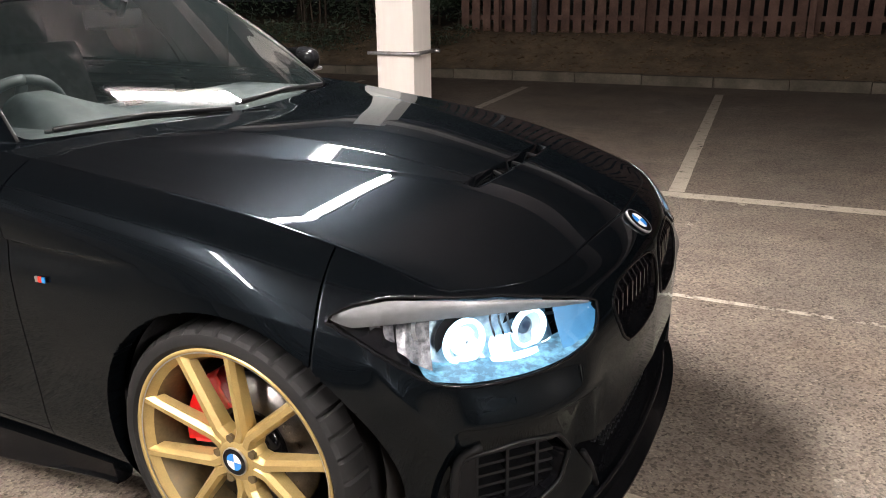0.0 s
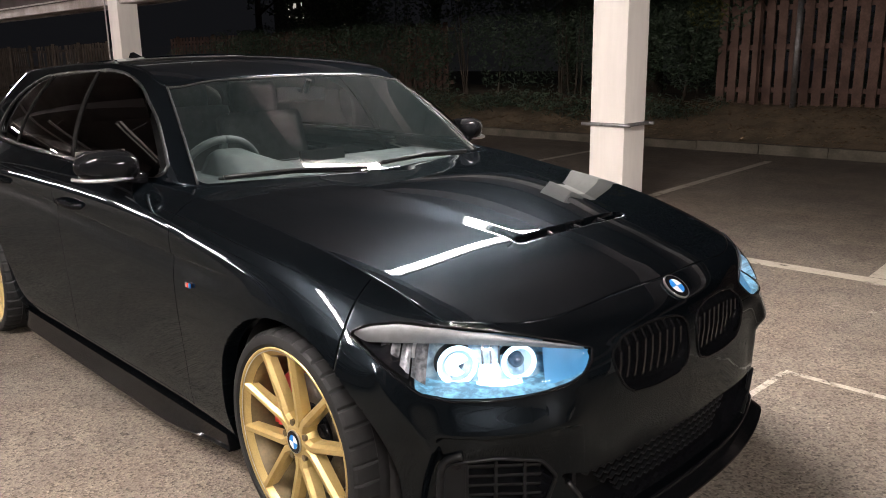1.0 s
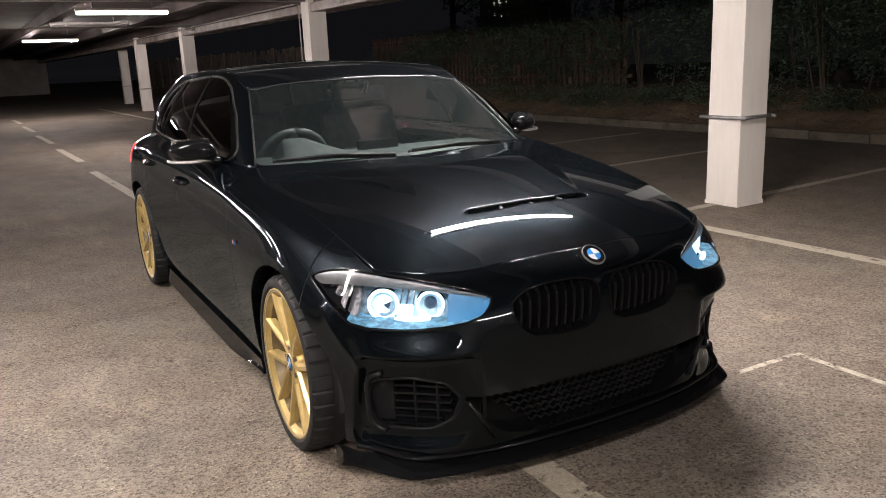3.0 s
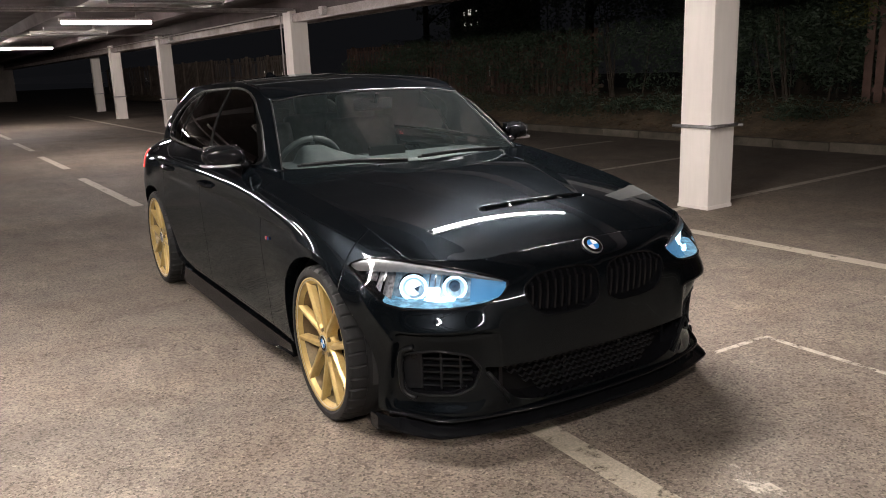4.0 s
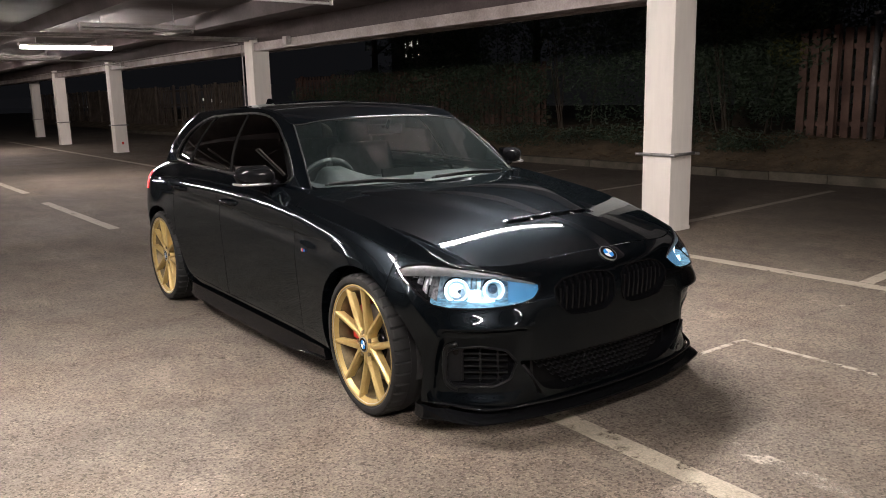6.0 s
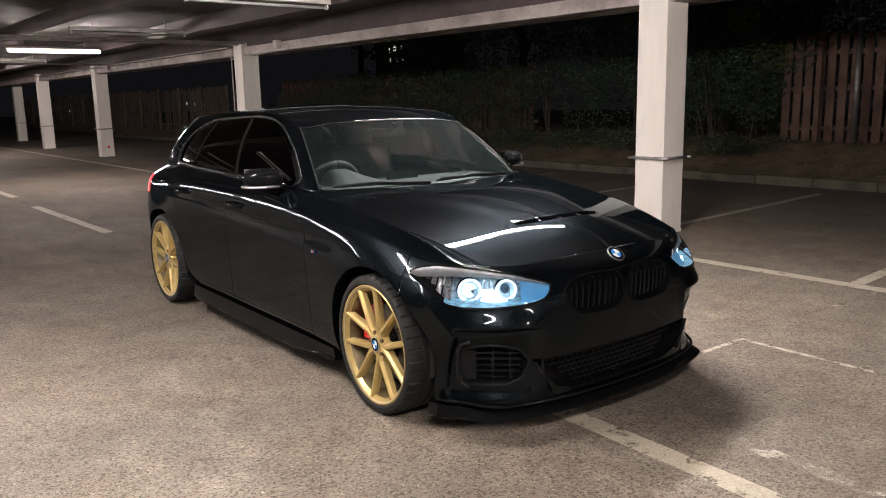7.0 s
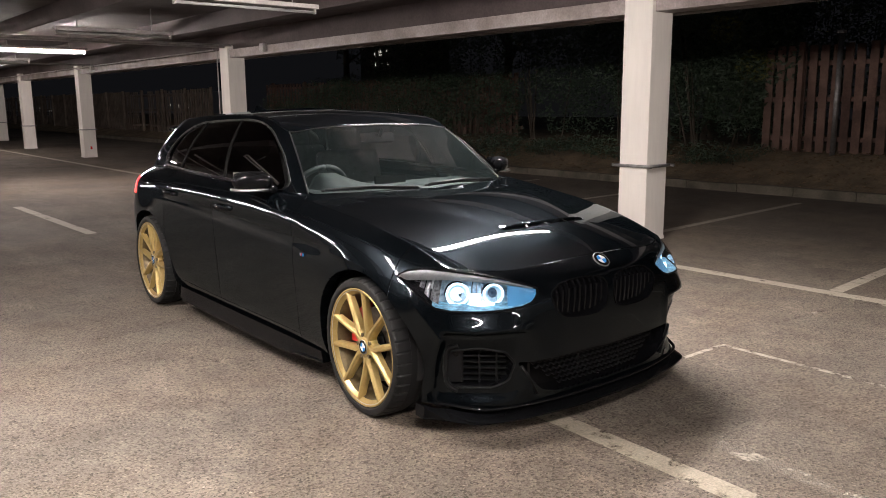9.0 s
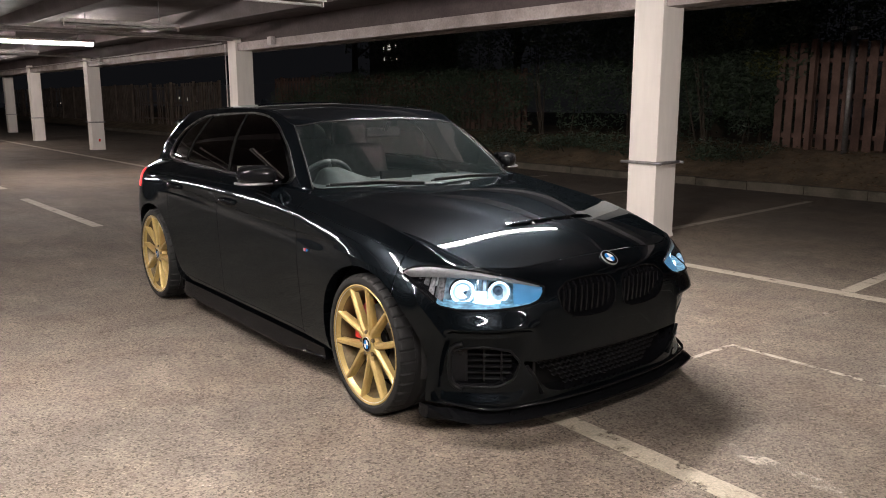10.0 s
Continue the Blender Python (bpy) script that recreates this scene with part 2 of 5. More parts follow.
M_FRAME = varied("window_frame_trim", (0.009, 0.009, 0.0095), (0.006, 0.006, 0.0065), 20.0, 0.45)
sockets(M_FRAME)["Specular IOR Level"].default_value = 0.16
M_MARKER = varied("side_marker_reflector", (0.20, 0.20, 0.21), (0.03, 0.03, 0.034), 70.0, 0.34, 0.0025, 90.0, 0.3)
M_SKIRT = material("dull_gloss_black", (0.0035, 0.0037, 0.0042), 0.10, 0.0, Specular_IOR_Level=0.10)

# ---- building blocks ----
def mesh_from(name, verts, faces, smooth=True):
    me = bpy.data.meshes.new(name)
    me.from_pydata([tuple(map(float, v)) for v in verts], [], [tuple(int(k) for k in f) for f in faces])
    me.update()
    if smooth:
        me.polygons.foreach_set("use_smooth", [True] * len(me.polygons))
    return me


def part(name, bm, mat, parent=None, label="", smooth=False):
    """One mesh object out of a bmesh, a (verts, faces) pair or a mesh; a child where a parent is given."""
    if isinstance(bm, bpy.types.Mesh):
        me = bm
    elif isinstance(bm, tuple):
        me = mesh_from(name, bm[0], bm[1], smooth)
    else:
        me = bpy.data.meshes.new(name)
        bmesh.ops.recalc_face_normals(bm, faces=bm.faces)
        bm.to_mesh(me)
        bm.free()
        if smooth:
            me.polygons.foreach_set("use_smooth", [True] * len(me.polygons))
    if mat and not me.materials:
        me.materials.append(mat)
    ob = new(name, me)
    if parent:
        ob.parent = parent
    if label:
        ob["label"] = label
    return ob


def sharp(ob, degrees=35):
    ob.data.set_sharp_from_angle(angle=radians(degrees))
    return ob


def box(sx, sy, sz, at=(0, 0, 0), bevel=0.0, turn=None):
    bm = bmesh.new()
    bmesh.ops.create_cube(bm, size=1, matrix=Matrix.Diagonal((sx, sy, sz, 1)))
    if bevel:
        bmesh.ops.bevel(bm, geom=bm.edges[:], offset=bevel, segments=2, affect="EDGES", profile=0.7)
    m = Matrix.Translation(at)
    if turn is not None:
        m = m @ turn
    bm.transform(m)
    return bm


def add(bm, other):
    """Joins other into bm."""
    me = bpy.data.meshes.new("join")
    other.to_mesh(me)
    other.free()
    bm.from_mesh(me)
    bpy.data.meshes.remove(me)
    return bm


def rod(a, b, r, n=10, r2=None):
    """A round bar from a to b."""
    a, b = Vector(a), Vector(b)
    bm = bmesh.new()
    bmesh.ops.create_cone(bm, cap_ends=True, segments=n, radius1=r, radius2=r if r2 is None else r2, depth=(b - a).length)
    bm.transform(Matrix.Translation((a + b) / 2) @ (b - a).to_track_quat("Z", "Y").to_matrix().to_4x4())
    return bm


def pipe(points, r, n=8):
    """A round bar along a line of points."""
    pts = [Vector(p) for p in points]
    verts, faces = [], []
    for k, p in enumerate(pts):
        d = (pts[min(k + 1, len(pts) - 1)] - pts[max(k - 1, 0)]).normalized()
        side = d.cross(Vector((0, 0, 1)))
        side = side.normalized() if side.length > 0.05 else d.cross(Vector((1, 0, 0))).normalized()
        up = side.cross(d)
        for a in range(n):
            t = 2 * math.pi * a / n
            verts.append(p + r * (math.cos(t) * side + math.sin(t) * up))
    for k in range(len(pts) - 1):
        for a in range(n):
            b = (a + 1) % n
            faces.append((k * n + a, k * n + b, (k + 1) * n + b, (k + 1) * n + a))
    faces += [tuple(range(n))[::-1], tuple((len(pts) - 1) * n + a for a in range(n))]
    return verts, faces


def thing(name, label, category, group="", at=None):
    ob = new(name)
    ob.empty_display_size = 0.1
    if at is not None:
        ob.matrix_world = at
    return tagged(ob, label, category, group)


# ---- the car park: its own axes, turned a little against the parked car ----
PLAN = pose(0, 0, 0, 0, 0, 1.6)


def structure(name, bm, mat, label, category, smooth=False):
    ob = part(name, bm, mat, None, label, smooth)
    ob.matrix_world = PLAN
    return tagged(ob, label, category, kind="structure")


# ground
bm = bmesh.new()
bmesh.ops.create_grid(bm, x_segments=40, y_segments=40, size=150)
structure("ground", bm, M_ASPHALT, "worn grey-brown asphalt of a car park with loose grit", "ground")


def line(name, a0, b0, a1, b1, width, mat, label, raised=0.004):
    a, b = Vector((a0, b0)), Vector((a1, b1))
    d = (b - a).normalized()
    n = Vector((-d.y, d.x)) * width / 2
    bm = bmesh.new()
    steps = max(2, int((b - a).length / 0.12))
    left, right = [], []
    for k in range(steps + 1):
        p = a + (b - a) * k / steps
        w = 1 + 0.10 * noise.noise(Vector((p.x * 7, p.y * 7, 3)))
        left.append(bm.verts.new((p.x + n.x * w, p.y + n.y * w, raised)))
        right.append(bm.verts.new((p.x - n.x * w, p.y - n.y * w, raised)))
    for k in range(steps):
        bm.faces.new((left[k], right[k], right[k + 1], left[k + 1]))
    return structure(name, bm, mat, label, "road marking")


line("road_marking_1", -32, 3.1, 9, 3.13, 0.13, M_LINE, "long worn cream line painted on the asphalt")
for k in range(5):
    line("road_marking_%d" % (k + 2), -9.7 - 4.35 * k, -0.19, -6.4 - 4.0 * k if k == 0 else -7.0 - 4.35 * k + 0.1, -0.14, 0.12, M_LINE, "worn cream dash of a lane line on asphalt")
for k, a in enumerate((7.6, 5.1, 2.75, 0.35, -2.12, -4.6, -7.1, -9.6, -12.1)):
    line("road_marking_%d" % (k + 10), a, 3.2, a - 0.22, 8.2, 0.10, M_LINE_WORN if k > 6 else M_LINE, "worn cream parking bay line on asphalt")
line("road_marking_20", 0.45, -0.212, 3.6, -0.372, 0.120, M_LINE_FADED, "faded cream parking line in front of the car")
line("road_marking_21", 0.50, 1.35, 1.9, 1.31, 0.036, M_LINE_OLD, "thin worn line of an old marking")
line("road_marking_22", 0.505, 1.335, 0.49, 0.92, 0.030, M_LINE_OLD, "thin worn line of an old marking", 0.0045)
line("road_marking_23", 1.22, 0.08, 1.85, 0.03, 0.09, M_LINE_WORN, "broken remains of an old line")
line("road_marking_24", 0.48, 2.03, 0.55, 2.6, 0.03, M_LINE_WORN, "faint remains of an old line")
line("road_marking_25", 0.34, 3.02, 0.80, 3.0, 0.05, M_LINE_WORN, "broken remains of an old line", 0.0085)

for k, (a0, b0, a1, b1) in enumerate(((-2.02, -1.70, -2.20, -0.72), (-1.68, -1.98, -1.60, -1.42), (-1.58, -1.38, -1.06, -0.87))):
    line("road_marking_%d" % (26 + k), a0, b0, a1, b1, 0.07, M_LINE_SCUFF, "rubbed traces of an old line on asphalt")


# columns
def column(name, a, b, size=0.342, height=2.53):
    ob = thing(name, "cream painted square steel column with a metal band", "column", "columns of the deck")
    ob["kind"] = "structure"
    part("shaft", box(size, size, height, (0, 0, height / 2), 0.012), M_COLUMN, ob)
    part("base", box(size + 0.012, size + 0.012, 0.035, (0, 0, 0.0175), 0.005), M_COLUMN, ob)
    h = size / 2 + 0.022
    bm = bmesh.new()
    for x0, y0, x1, y1 in ((-h, -h, h, -h), (h, -h, h, h), (h, h, -h, h), (-h, h, -h, -h)):
        dx, dy = (0.05, 0) if y0 == y1 else (0, 0)
        add(bm, rod((x0 - math.copysign(dx, x1 - x0), y0, 0.775), (x1 + math.copysign(dx, x1 - x0), y1, 0.775), 0.016, 8))
    part("band", bm, M_STEEL, ob, "grey tubular band round the column", True)
    ob.matrix_world = PLAN @ Matrix.Translation((a, b, 0))
    return ob


C_B = 4.13
for k, (a, b) in enumerate(((-2.09, C_B), (-11.5, C_B), (-20.85, C_B), (-27.4, C_B), (-35.5, 4.95), (7.3, C_B))):
    column("column_%d" % (k + 1), a, b)

# a small red sticker low on one column
part("sticker", box(0.004, 0.05, 0.075, (0.174, 0.02, 0.27), 0.001), M_BADGE_RED, bpy.data.objects["column_3"], "small red sticker")

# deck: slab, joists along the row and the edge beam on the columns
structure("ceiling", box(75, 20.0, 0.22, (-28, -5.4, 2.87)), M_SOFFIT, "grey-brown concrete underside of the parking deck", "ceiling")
for k in range(9):
    b = 2.55 - 2.1 * k
    bm = bmesh.new()
    v = [bm.verts.new((x, b + y, z)) for x in (-65, 9.4) for y, z in ((-0.17, 2.76), (0.17, 2.76), (0.11, 2.545), (-0.11, 2.545))]
    for f in ((0, 1, 2, 3), (7, 6, 5, 4), (0, 4, 5, 1), (1, 5, 6, 2), (2, 6, 7, 3), (3, 7, 4, 0)):
        bm.faces.new([v[i] for i in f])
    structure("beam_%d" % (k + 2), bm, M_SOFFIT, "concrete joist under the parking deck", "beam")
# the web takes the soffit's dark colour, the flange below the pale one
structure("beam_11", box(75, 0.10, 0.312, (-28, C_B, 2.604)), M_SOFFIT, "dark brown web of the edge beam", "beam")
structure("beam_1", box(75, 0.26, 0.15, (-28, C_B, 2.370), 0.008), M_BEAM, "pale painted edge beam with rust stains", "beam")
structure("fascia", box(75, 0.05, 0.62, (-28, 4.63, 2.62), 0.01), M_BEAM, "pale steel fascia along the deck's edge", "fascia")
# walls that close the deck: one far off, and unseen ones added behind the camera
# south wall kept pale to brighten reflections in the car's flank
structure("wall_south", box(75, 0.25, 2.76, (-28, -15.3, 1.38)), M_WALL, "unseen pale wall added behind the deck for reflections", "wall")
structure("wall_west", box(0.25, 20, 2.76, (-65.4, -5.4, 1.38)), M_WALL, "brown concrete wall at the far end of the deck", "wall")
structure("wall_east", box(0.25, 20, 2.76, (9.5, -5.4, 1.38)), M_DARKWALL, "dark concrete wall at the end of the deck", "wall")


def batten(a, b, z, lit, length=1.5, along="b"):
    ob = thing("batten_lamp", "lit fluorescent tube in a white batten" if lit else "unlit fluorescent batten lamp", "lamp", "lamps under the deck")
    part("housing", box(0.13, length + 0.06, 0.045, (0, 0, 0.053), 0.008), M_FITTING, ob)
    part("tube", rod((0, -length / 2, 0), (0, length / 2, 0), 0.026 if lit else 0.015, 16), (M_TUBE if abs(a) < 5 and b > -5 else M_TUBE_DIM) if lit else M_TUBE_OFF, ob, "", True)
    for e in (-1, 1):
        part("end_cap", box(0.05, 0.02, 0.05, (0, e * (length / 2 + 0.012), 0.005), 0.004), M_FITTING, ob)
        part("hanger", rod((0, e * 0.5, 0.07), (0, e * 0.5, 2.76 - z), 0.006, 6), M_STEEL, ob)
    ob.matrix_world = PLAN @ Matrix.Translation((a, b, z)) @ (pose(0, 0, 0, 0, 0, 90) if along == "a" else Matrix())
    return ob


# the lamp at 7.15 is unseen, added to brighten the ground ahead
for a, lit in ((7.15, True), (-0.75, True), (-4.65, False), (-8.6, False), (-12.6, True), (-16.6, False), (-24.6, True)):
    batten(a, 1.03, 2.38, lit)
for a, lit in ((3.2, True), (-0.75, True), (-4.65, False), (-8.6, False), (-24.6, True)):
    batten(a, -2.6, 2.38, lit)
for a in (-8.6, -12.6, -16.6, -20.6):
    batten(a, -6.2, 2.38, True)
for a in (-12.6, -16.6, -20.6):
    batten(a, -9.8, 2.38, True)
# conduits across the joists
for a, z in ((-11.25, 2.515), (-11.45, 2.495), (-19.6, 2.50)):
    ob = structure("conduit", rod((a, -14, z), (a, 4.0, z), 0.021, 8), M_FITTING, "thin steel conduit under the deck", "conduit", True)
# cables and boxes along the edge beam
for k, (pts, r) in enumerate((([(-20.6, 3.9, 2.42), (-19.8, 3.86, 2.40), (-19.0, 3.88, 2.34), (-18.6, 3.9, 2.28)], 0.012),
                              ([(-34.0, 3.80, 2.44), (-26.0, 3.78, 2.43), (-18.0, 3.80, 2.44), (-11.6, 3.80, 2.44)], 0.014),
                              ([(-11.72, 3.93, 2.44), (-11.72, 3.93, 1.2), (-11.72, 3.93, 0.9)], 0.012))):
    structure("cable", pipe(pts, r), M_FITTING, "pale cable fixed under the deck", "cable", True)
for k, a in enumerate((-9.9, -19.4)):
    structure("junction_box", box(0.14, 0.09, 0.14, (a, 3.95, 2.40), 0.01), M_FITTING, "pale plastic junction box on the beam", "junction box")

# kerb, bank
bm = bmesh.new()
for k in range(48):
    a = -38 + 0.915 * k
    add(bm, box(0.905, 0.13, 0.22, (a, 8.95 + 0.01 * random.uniform(-1, 1), 0.02 + 0.008 * random.uniform(-1, 1)), 0.006))
structure("kerb", bm, M_KERB, "worn concrete kerb along the parking bays", "kerb")
bm = bmesh.new()
bmesh.ops.create_grid(bm, x_segments=160, y_segments=40, size=1)
for v in bm.verts:
    a, b = -24 + 36 * v.co.x, 13.0 + 3.98 * v.co.y
    up = min(1.0, max(0.0, (b - 9.02) / 2.2))
    v.co = (a, b, 0.09 + 0.48 * up * up * (3 - 2 * up) + 0.09 * up * noise.noise(Vector((a * 0.8, b * 0.8, 0))) + 0.04 * noise.noise(Vector((a * 4, b * 4, 5))))
structure("bank", bm, M_SOIL, "dark earth bank with leaf litter", "bank", True)


# ---- the car: x ahead from the front axle, y to its left, z up from the ground ----
AXLE_R = -2.73
WHEEL_Z = 0.324


def spline_matrix(t, q):
    """Weights of a natural cubic spline through knots t, at places q."""
    n = len(t)
    h = np.diff(t)
    a, r = np.zeros((n, n)), np.zeros((n, n))
    a[0, 0] = a[-1, -1] = 1
    for i in range(1, n - 1):
        a[i, i - 1], a[i, i], a[i, i + 1] = h[i - 1], 2 * (h[i - 1] + h[i]), h[i]
        r[i, i - 1], r[i, i], r[i, i + 1] = 6 / h[i - 1], -6 / h[i - 1] - 6 / h[i], 6 / h[i]
    m = np.linalg.solve(a, r)
    k = np.clip(np.searchsorted(t, q) - 1, 0, n - 2)
    u = (q - t[k]) / h[k]
    e = np.eye(n)
    w = (1 - u)[:, None] * e[k] + u[:, None] * e[k + 1]
    c0 = ((1 - u) ** 3 - (1 - u)) * h[k] ** 2 / 6
    c1 = (u ** 3 - u) * h[k] ** 2 / 6
    return w + c0[:, None] * m[k] + c1[:, None] * m[k + 1]


def curve(points, q):
    """A smooth curve through points, at q from 0 to 1 of its length."""
    p = np.array(points, float)
    t = np.concatenate(([0], np.cumsum(np.linalg.norm(np.diff(p, axis=0), axis=1))))
    t /= t[-1]
    return spline_matrix(t, np.asarray(q, float)) @ p


class Loft:
    """A surface through rings of design points; u runs along the rings (0 to 1), v from ring to ring."""

    def __init__(self, rings, creases=()):
        self.c = np.array(rings, float)
        mean = self.c.mean(axis=0)
        step = np.linalg.norm(np.diff(mean, axis=0), axis=1)
        self.t = np.concatenate(([0], np.cumsum(step)))
        self.t /= self.t[-1]
        rise = np.linalg.norm(np.diff(self.c, axis=0), axis=2).mean(axis=1)
        self.s = np.concatenate(([0], np.cumsum(rise)))
        self.s /= self.s[-1]
        self.cuts = [0, *creases, len(self.c) - 1]

    def at(self, u, v):
        """Points for vectors u and v: an array len(u) x len(v) x 3."""
        u, v = np.asarray(u, float), np.asarray(v, float)
        rows = np.einsum("us,rsk->urk", spline_matrix(self.t, u), self.c)
        w = np.zeros((len(v), len(self.c)))
        for a, b in zip(self.cuts[:-1], self.cuts[1:]):
            here = (v >= self.s[a] - 1e-9) & (v <= self.s[b] + 1e-9)
            if here.any():
                w[here] = 0
                w[np.ix_(here, range(a, b + 1))] = spline_matrix(self.s[a:b + 1], v[here])
        return np.einsum("vr,urk->uvk", w, rows)

    def u_of_x(self, x, ring, side_only=True):
        """The place along a ring where it passes x."""
        q = np.linspace(0.02, 0.98, 1500)
        p = spline_matrix(self.t, q) @ self.c[ring]
        return float(q[np.argmin(np.abs(p[:, 0] - x) + (p[:, 1] < 0.3) * 9)])


def inside(q, poly):
    x, y = q[..., 0], q[..., 1]
    hit = np.zeros(x.shape, bool)
    n = len(poly)
    for k in range(n):
        (x0, y0), (x1, y1) = poly[k], poly[(k + 1) % n]
        if y0 == y1:
            continue
        cross = (y0 > y) != (y1 > y)
        hit ^= cross & (x < (x1 - x0) * (y - y0) / (y1 - y0) + x0)
    return hit


def nearest(q, poly):
    best = np.full(q.shape[:-1], 1e9)
    place = np.array(q)
    n = len(poly)
    for k in range(n):
        a, b = np.array(poly[k]), np.array(poly[(k + 1) % n])
        d = b - a
        t = np.clip(((q - a) @ d) / max(d @ d, 1e-12), 0, 1)
        p = a + t[..., None] * d
        dist = np.linalg.norm(q - p, axis=-1)
        closer = dist < best
        best[closer] = dist[closer]
        place[closer] = p[closer]
    return best, place


def rounded(poly, r=0.3, n=5):
    """Corners of a polygon rounded off; r is the share of the shorter side."""
    out = []
    p = [np.array(a, float) for a in poly]
    for k in range(len(p)):
        a, b, c = p[k - 1], p[k], p[(k + 1) % len(p)]
        cut = r * min(np.linalg.norm(a - b), np.linalg.norm(c - b))
        s, e = b + (a - b) / np.linalg.norm(a - b) * cut, b + (c - b) / np.linalg.norm(c - b) * cut
        for t in np.linspace(0, 1, n):
            out.append(tuple((1 - t) ** 2 * s + 2 * t * (1 - t) * b + t * t * e))
    return out


def panel(grid, holes=(), fold=0.012, flip=False):
    """A sheet from a grid of points, with holes cut along outlines. Each hole: (projection, outline, depth vector, shrink).
    Returns verts, faces, and for each hole its cut-out piece and rim."""
    nu, nv = grid.shape[:2]
    p = grid.copy()
    index = np.arange(nu * nv).reshape(nu, nv)
    quads = np.stack([index[:-1, :-1], index[1:, :-1], index[1:, 1:], index[:-1, 1:]], -1).reshape(-1, 4)
    if not flip:
        quads = quads[:, ::-1]
    gone = np.full(len(quads), -1)
    fixed = np.zeros((nu, nv), bool)
    for k, (proj, poly, depth, shrink) in enumerate(holes):
        q = proj(p)
        qu, qv = np.gradient(q, axis=0), np.gradient(q, axis=1)
        pu, pv = np.gradient(p, axis=0), np.gradient(p, axis=1)
        dist, place = nearest(q, poly)
        det = qu[..., 0] * qv[..., 1] - qu[..., 1] * qv[..., 0]
        det = np.where(np.abs(det) < 1e-12, 1e-12, det)
        d = place - q
        du = (d[..., 0] * qv[..., 1] - d[..., 1] * qv[..., 0]) / det
        dv = (qu[..., 0] * d[..., 1] - qu[..., 1] * d[..., 0]) / det
        close = (np.maximum(np.abs(du), np.abs(dv)) < 0.55) & ~fixed
        p[close] += du[close][:, None] * pu[close] + dv[close][:, None] * pv[close]
        fixed |= close
        centre = proj(p).reshape(-1, 2)[quads].mean(axis=1)
        gone[inside(centre, poly) & (gone < 0)] = k
    flat = p.reshape(-1, 3)
    verts, faces = [tuple(v) for v in flat], [tuple(f) for f in quads[gone < 0]]
    edges = {}
    for f in faces:
        for a, b in zip(f, f[1:] + f[:1]):
            edges[(a, b)] = 1
    rims = [a for a in edges if (a[1], a[0]) not in edges]
    pieces = []
    if len(holes):
        owner = {}
        for f, k in zip(quads[gone >= 0], gone[gone >= 0]):
            f = tuple(int(i) for i in f)
            for a, b in zip(f, f[1:] + f[:1]):
                owner[(a, b)] = k
        for k, (proj, poly, depth, shrink) in enumerate(holes):
            mine = [tuple(int(i) for i in f) for f in quads[gone == k]]
            used = sorted({i for f in mine for i in f})
            new_i = {i: j for j, i in enumerate(used)}
            cover = ([tuple(flat[i]) for i in used], [tuple(new_i[i] for i in f) for f in mine])
            rim = [a for a in rims if owner.get((a[1], a[0])) == k]
            ids = sorted({i for a in rim for i in a})
            mid = flat[ids].mean(axis=0) if ids else np.zeros(3)
            j = {i: n for n, i in enumerate(ids)}
            back = [tuple(mid + (flat[i] - mid) * shrink + np.array(depth)) for i in ids]
            wall = ([tuple(flat[i]) for i in ids] + back, [(j[b], j[a], j[a] + len(ids), j[b] + len(ids)) for a, b in rim])
            pieces.append((cover, wall, mid))
            rims = [a for a in rims if a not in set(rim)]
    if fold:
        n = np.cross(np.gradient(grid, axis=0), np.gradient(grid, axis=1))
        n /= np.maximum(np.linalg.norm(n, axis=2, keepdims=True), 1e-9)
        n = n.reshape(-1, 3) * (-1.0 if flip else 1.0)
        back = {}
        for a, b in rims:
            if abs(flat[a][1]) < 0.003 and abs(flat[b][1]) < 0.003:
                continue
            for i in (a, b):
                if i not in back:
                    back[i] = len(verts)
                    verts.append(tuple(flat[i] + fold * n[i]))
            faces.append((b, a, back[a], back[b]))
    return verts, faces, pieces


def mirrored(verts, faces):
    return [(x, -y, z) for x, y, z in verts], [f[::-1] for f in faces]


def both(verts, faces):
    """A half joined with its mirror image, welded on the middle."""
    v2, f2 = mirrored(verts, faces)
    n = len(verts)
    middle = {i for i, v in enumerate(verts) if abs(v[1]) < 0.002}
    pts = [(x, 0.0 if i in middle else y, z) for i, (x, y, z) in enumerate(verts)] + v2
    swap = [i if i in middle else i + n for i in range(n)]
    return mesh_from("sheet", pts, list(faces) + [tuple(swap[i] for i in f) for f in f2])


# design lines of the lower body, from the middle of the tail round the flank to the middle of the nose
def ring(tail, flank, nose):
    """One design line, with the tail drawn in at its corner."""
    round_off = [(x + d, y * k, z) for (x, y, z), d, k in zip(tail, (0, 0.01, 0.05, 0.05), (1, 0.99, 0.95, 0.965))]
    return round_off + [(flank[0][0], flank[0][1] - 0.012, flank[0][2])] + flank[1:] + nose


FLANK_X = (-3.10, AXLE_R, -2.33, -1.95, -1.55, -1.00, -0.60, -0.36, 0.0)


def flank(ys, zs):
    return [(x, y, z) for x, y, z in zip(FLANK_X, ys, zs)]


sill_line = ring([(-3.47, 0, .24), (-3.44, .44, .24), (-3.36, .68, .23), (-3.25, .78, .22)],
    flank((.80, .80, .80, .79, .785, .785, .79, .80, .81), (.20, .19, .17, .16, .155, .155, .155, .155, .155)),
    [(.34, .80, .16), (.51, .725, .16), (.63, .60, .155), (.68, .43, .15), (.702, .22, .15), (.709, 0, .15)])
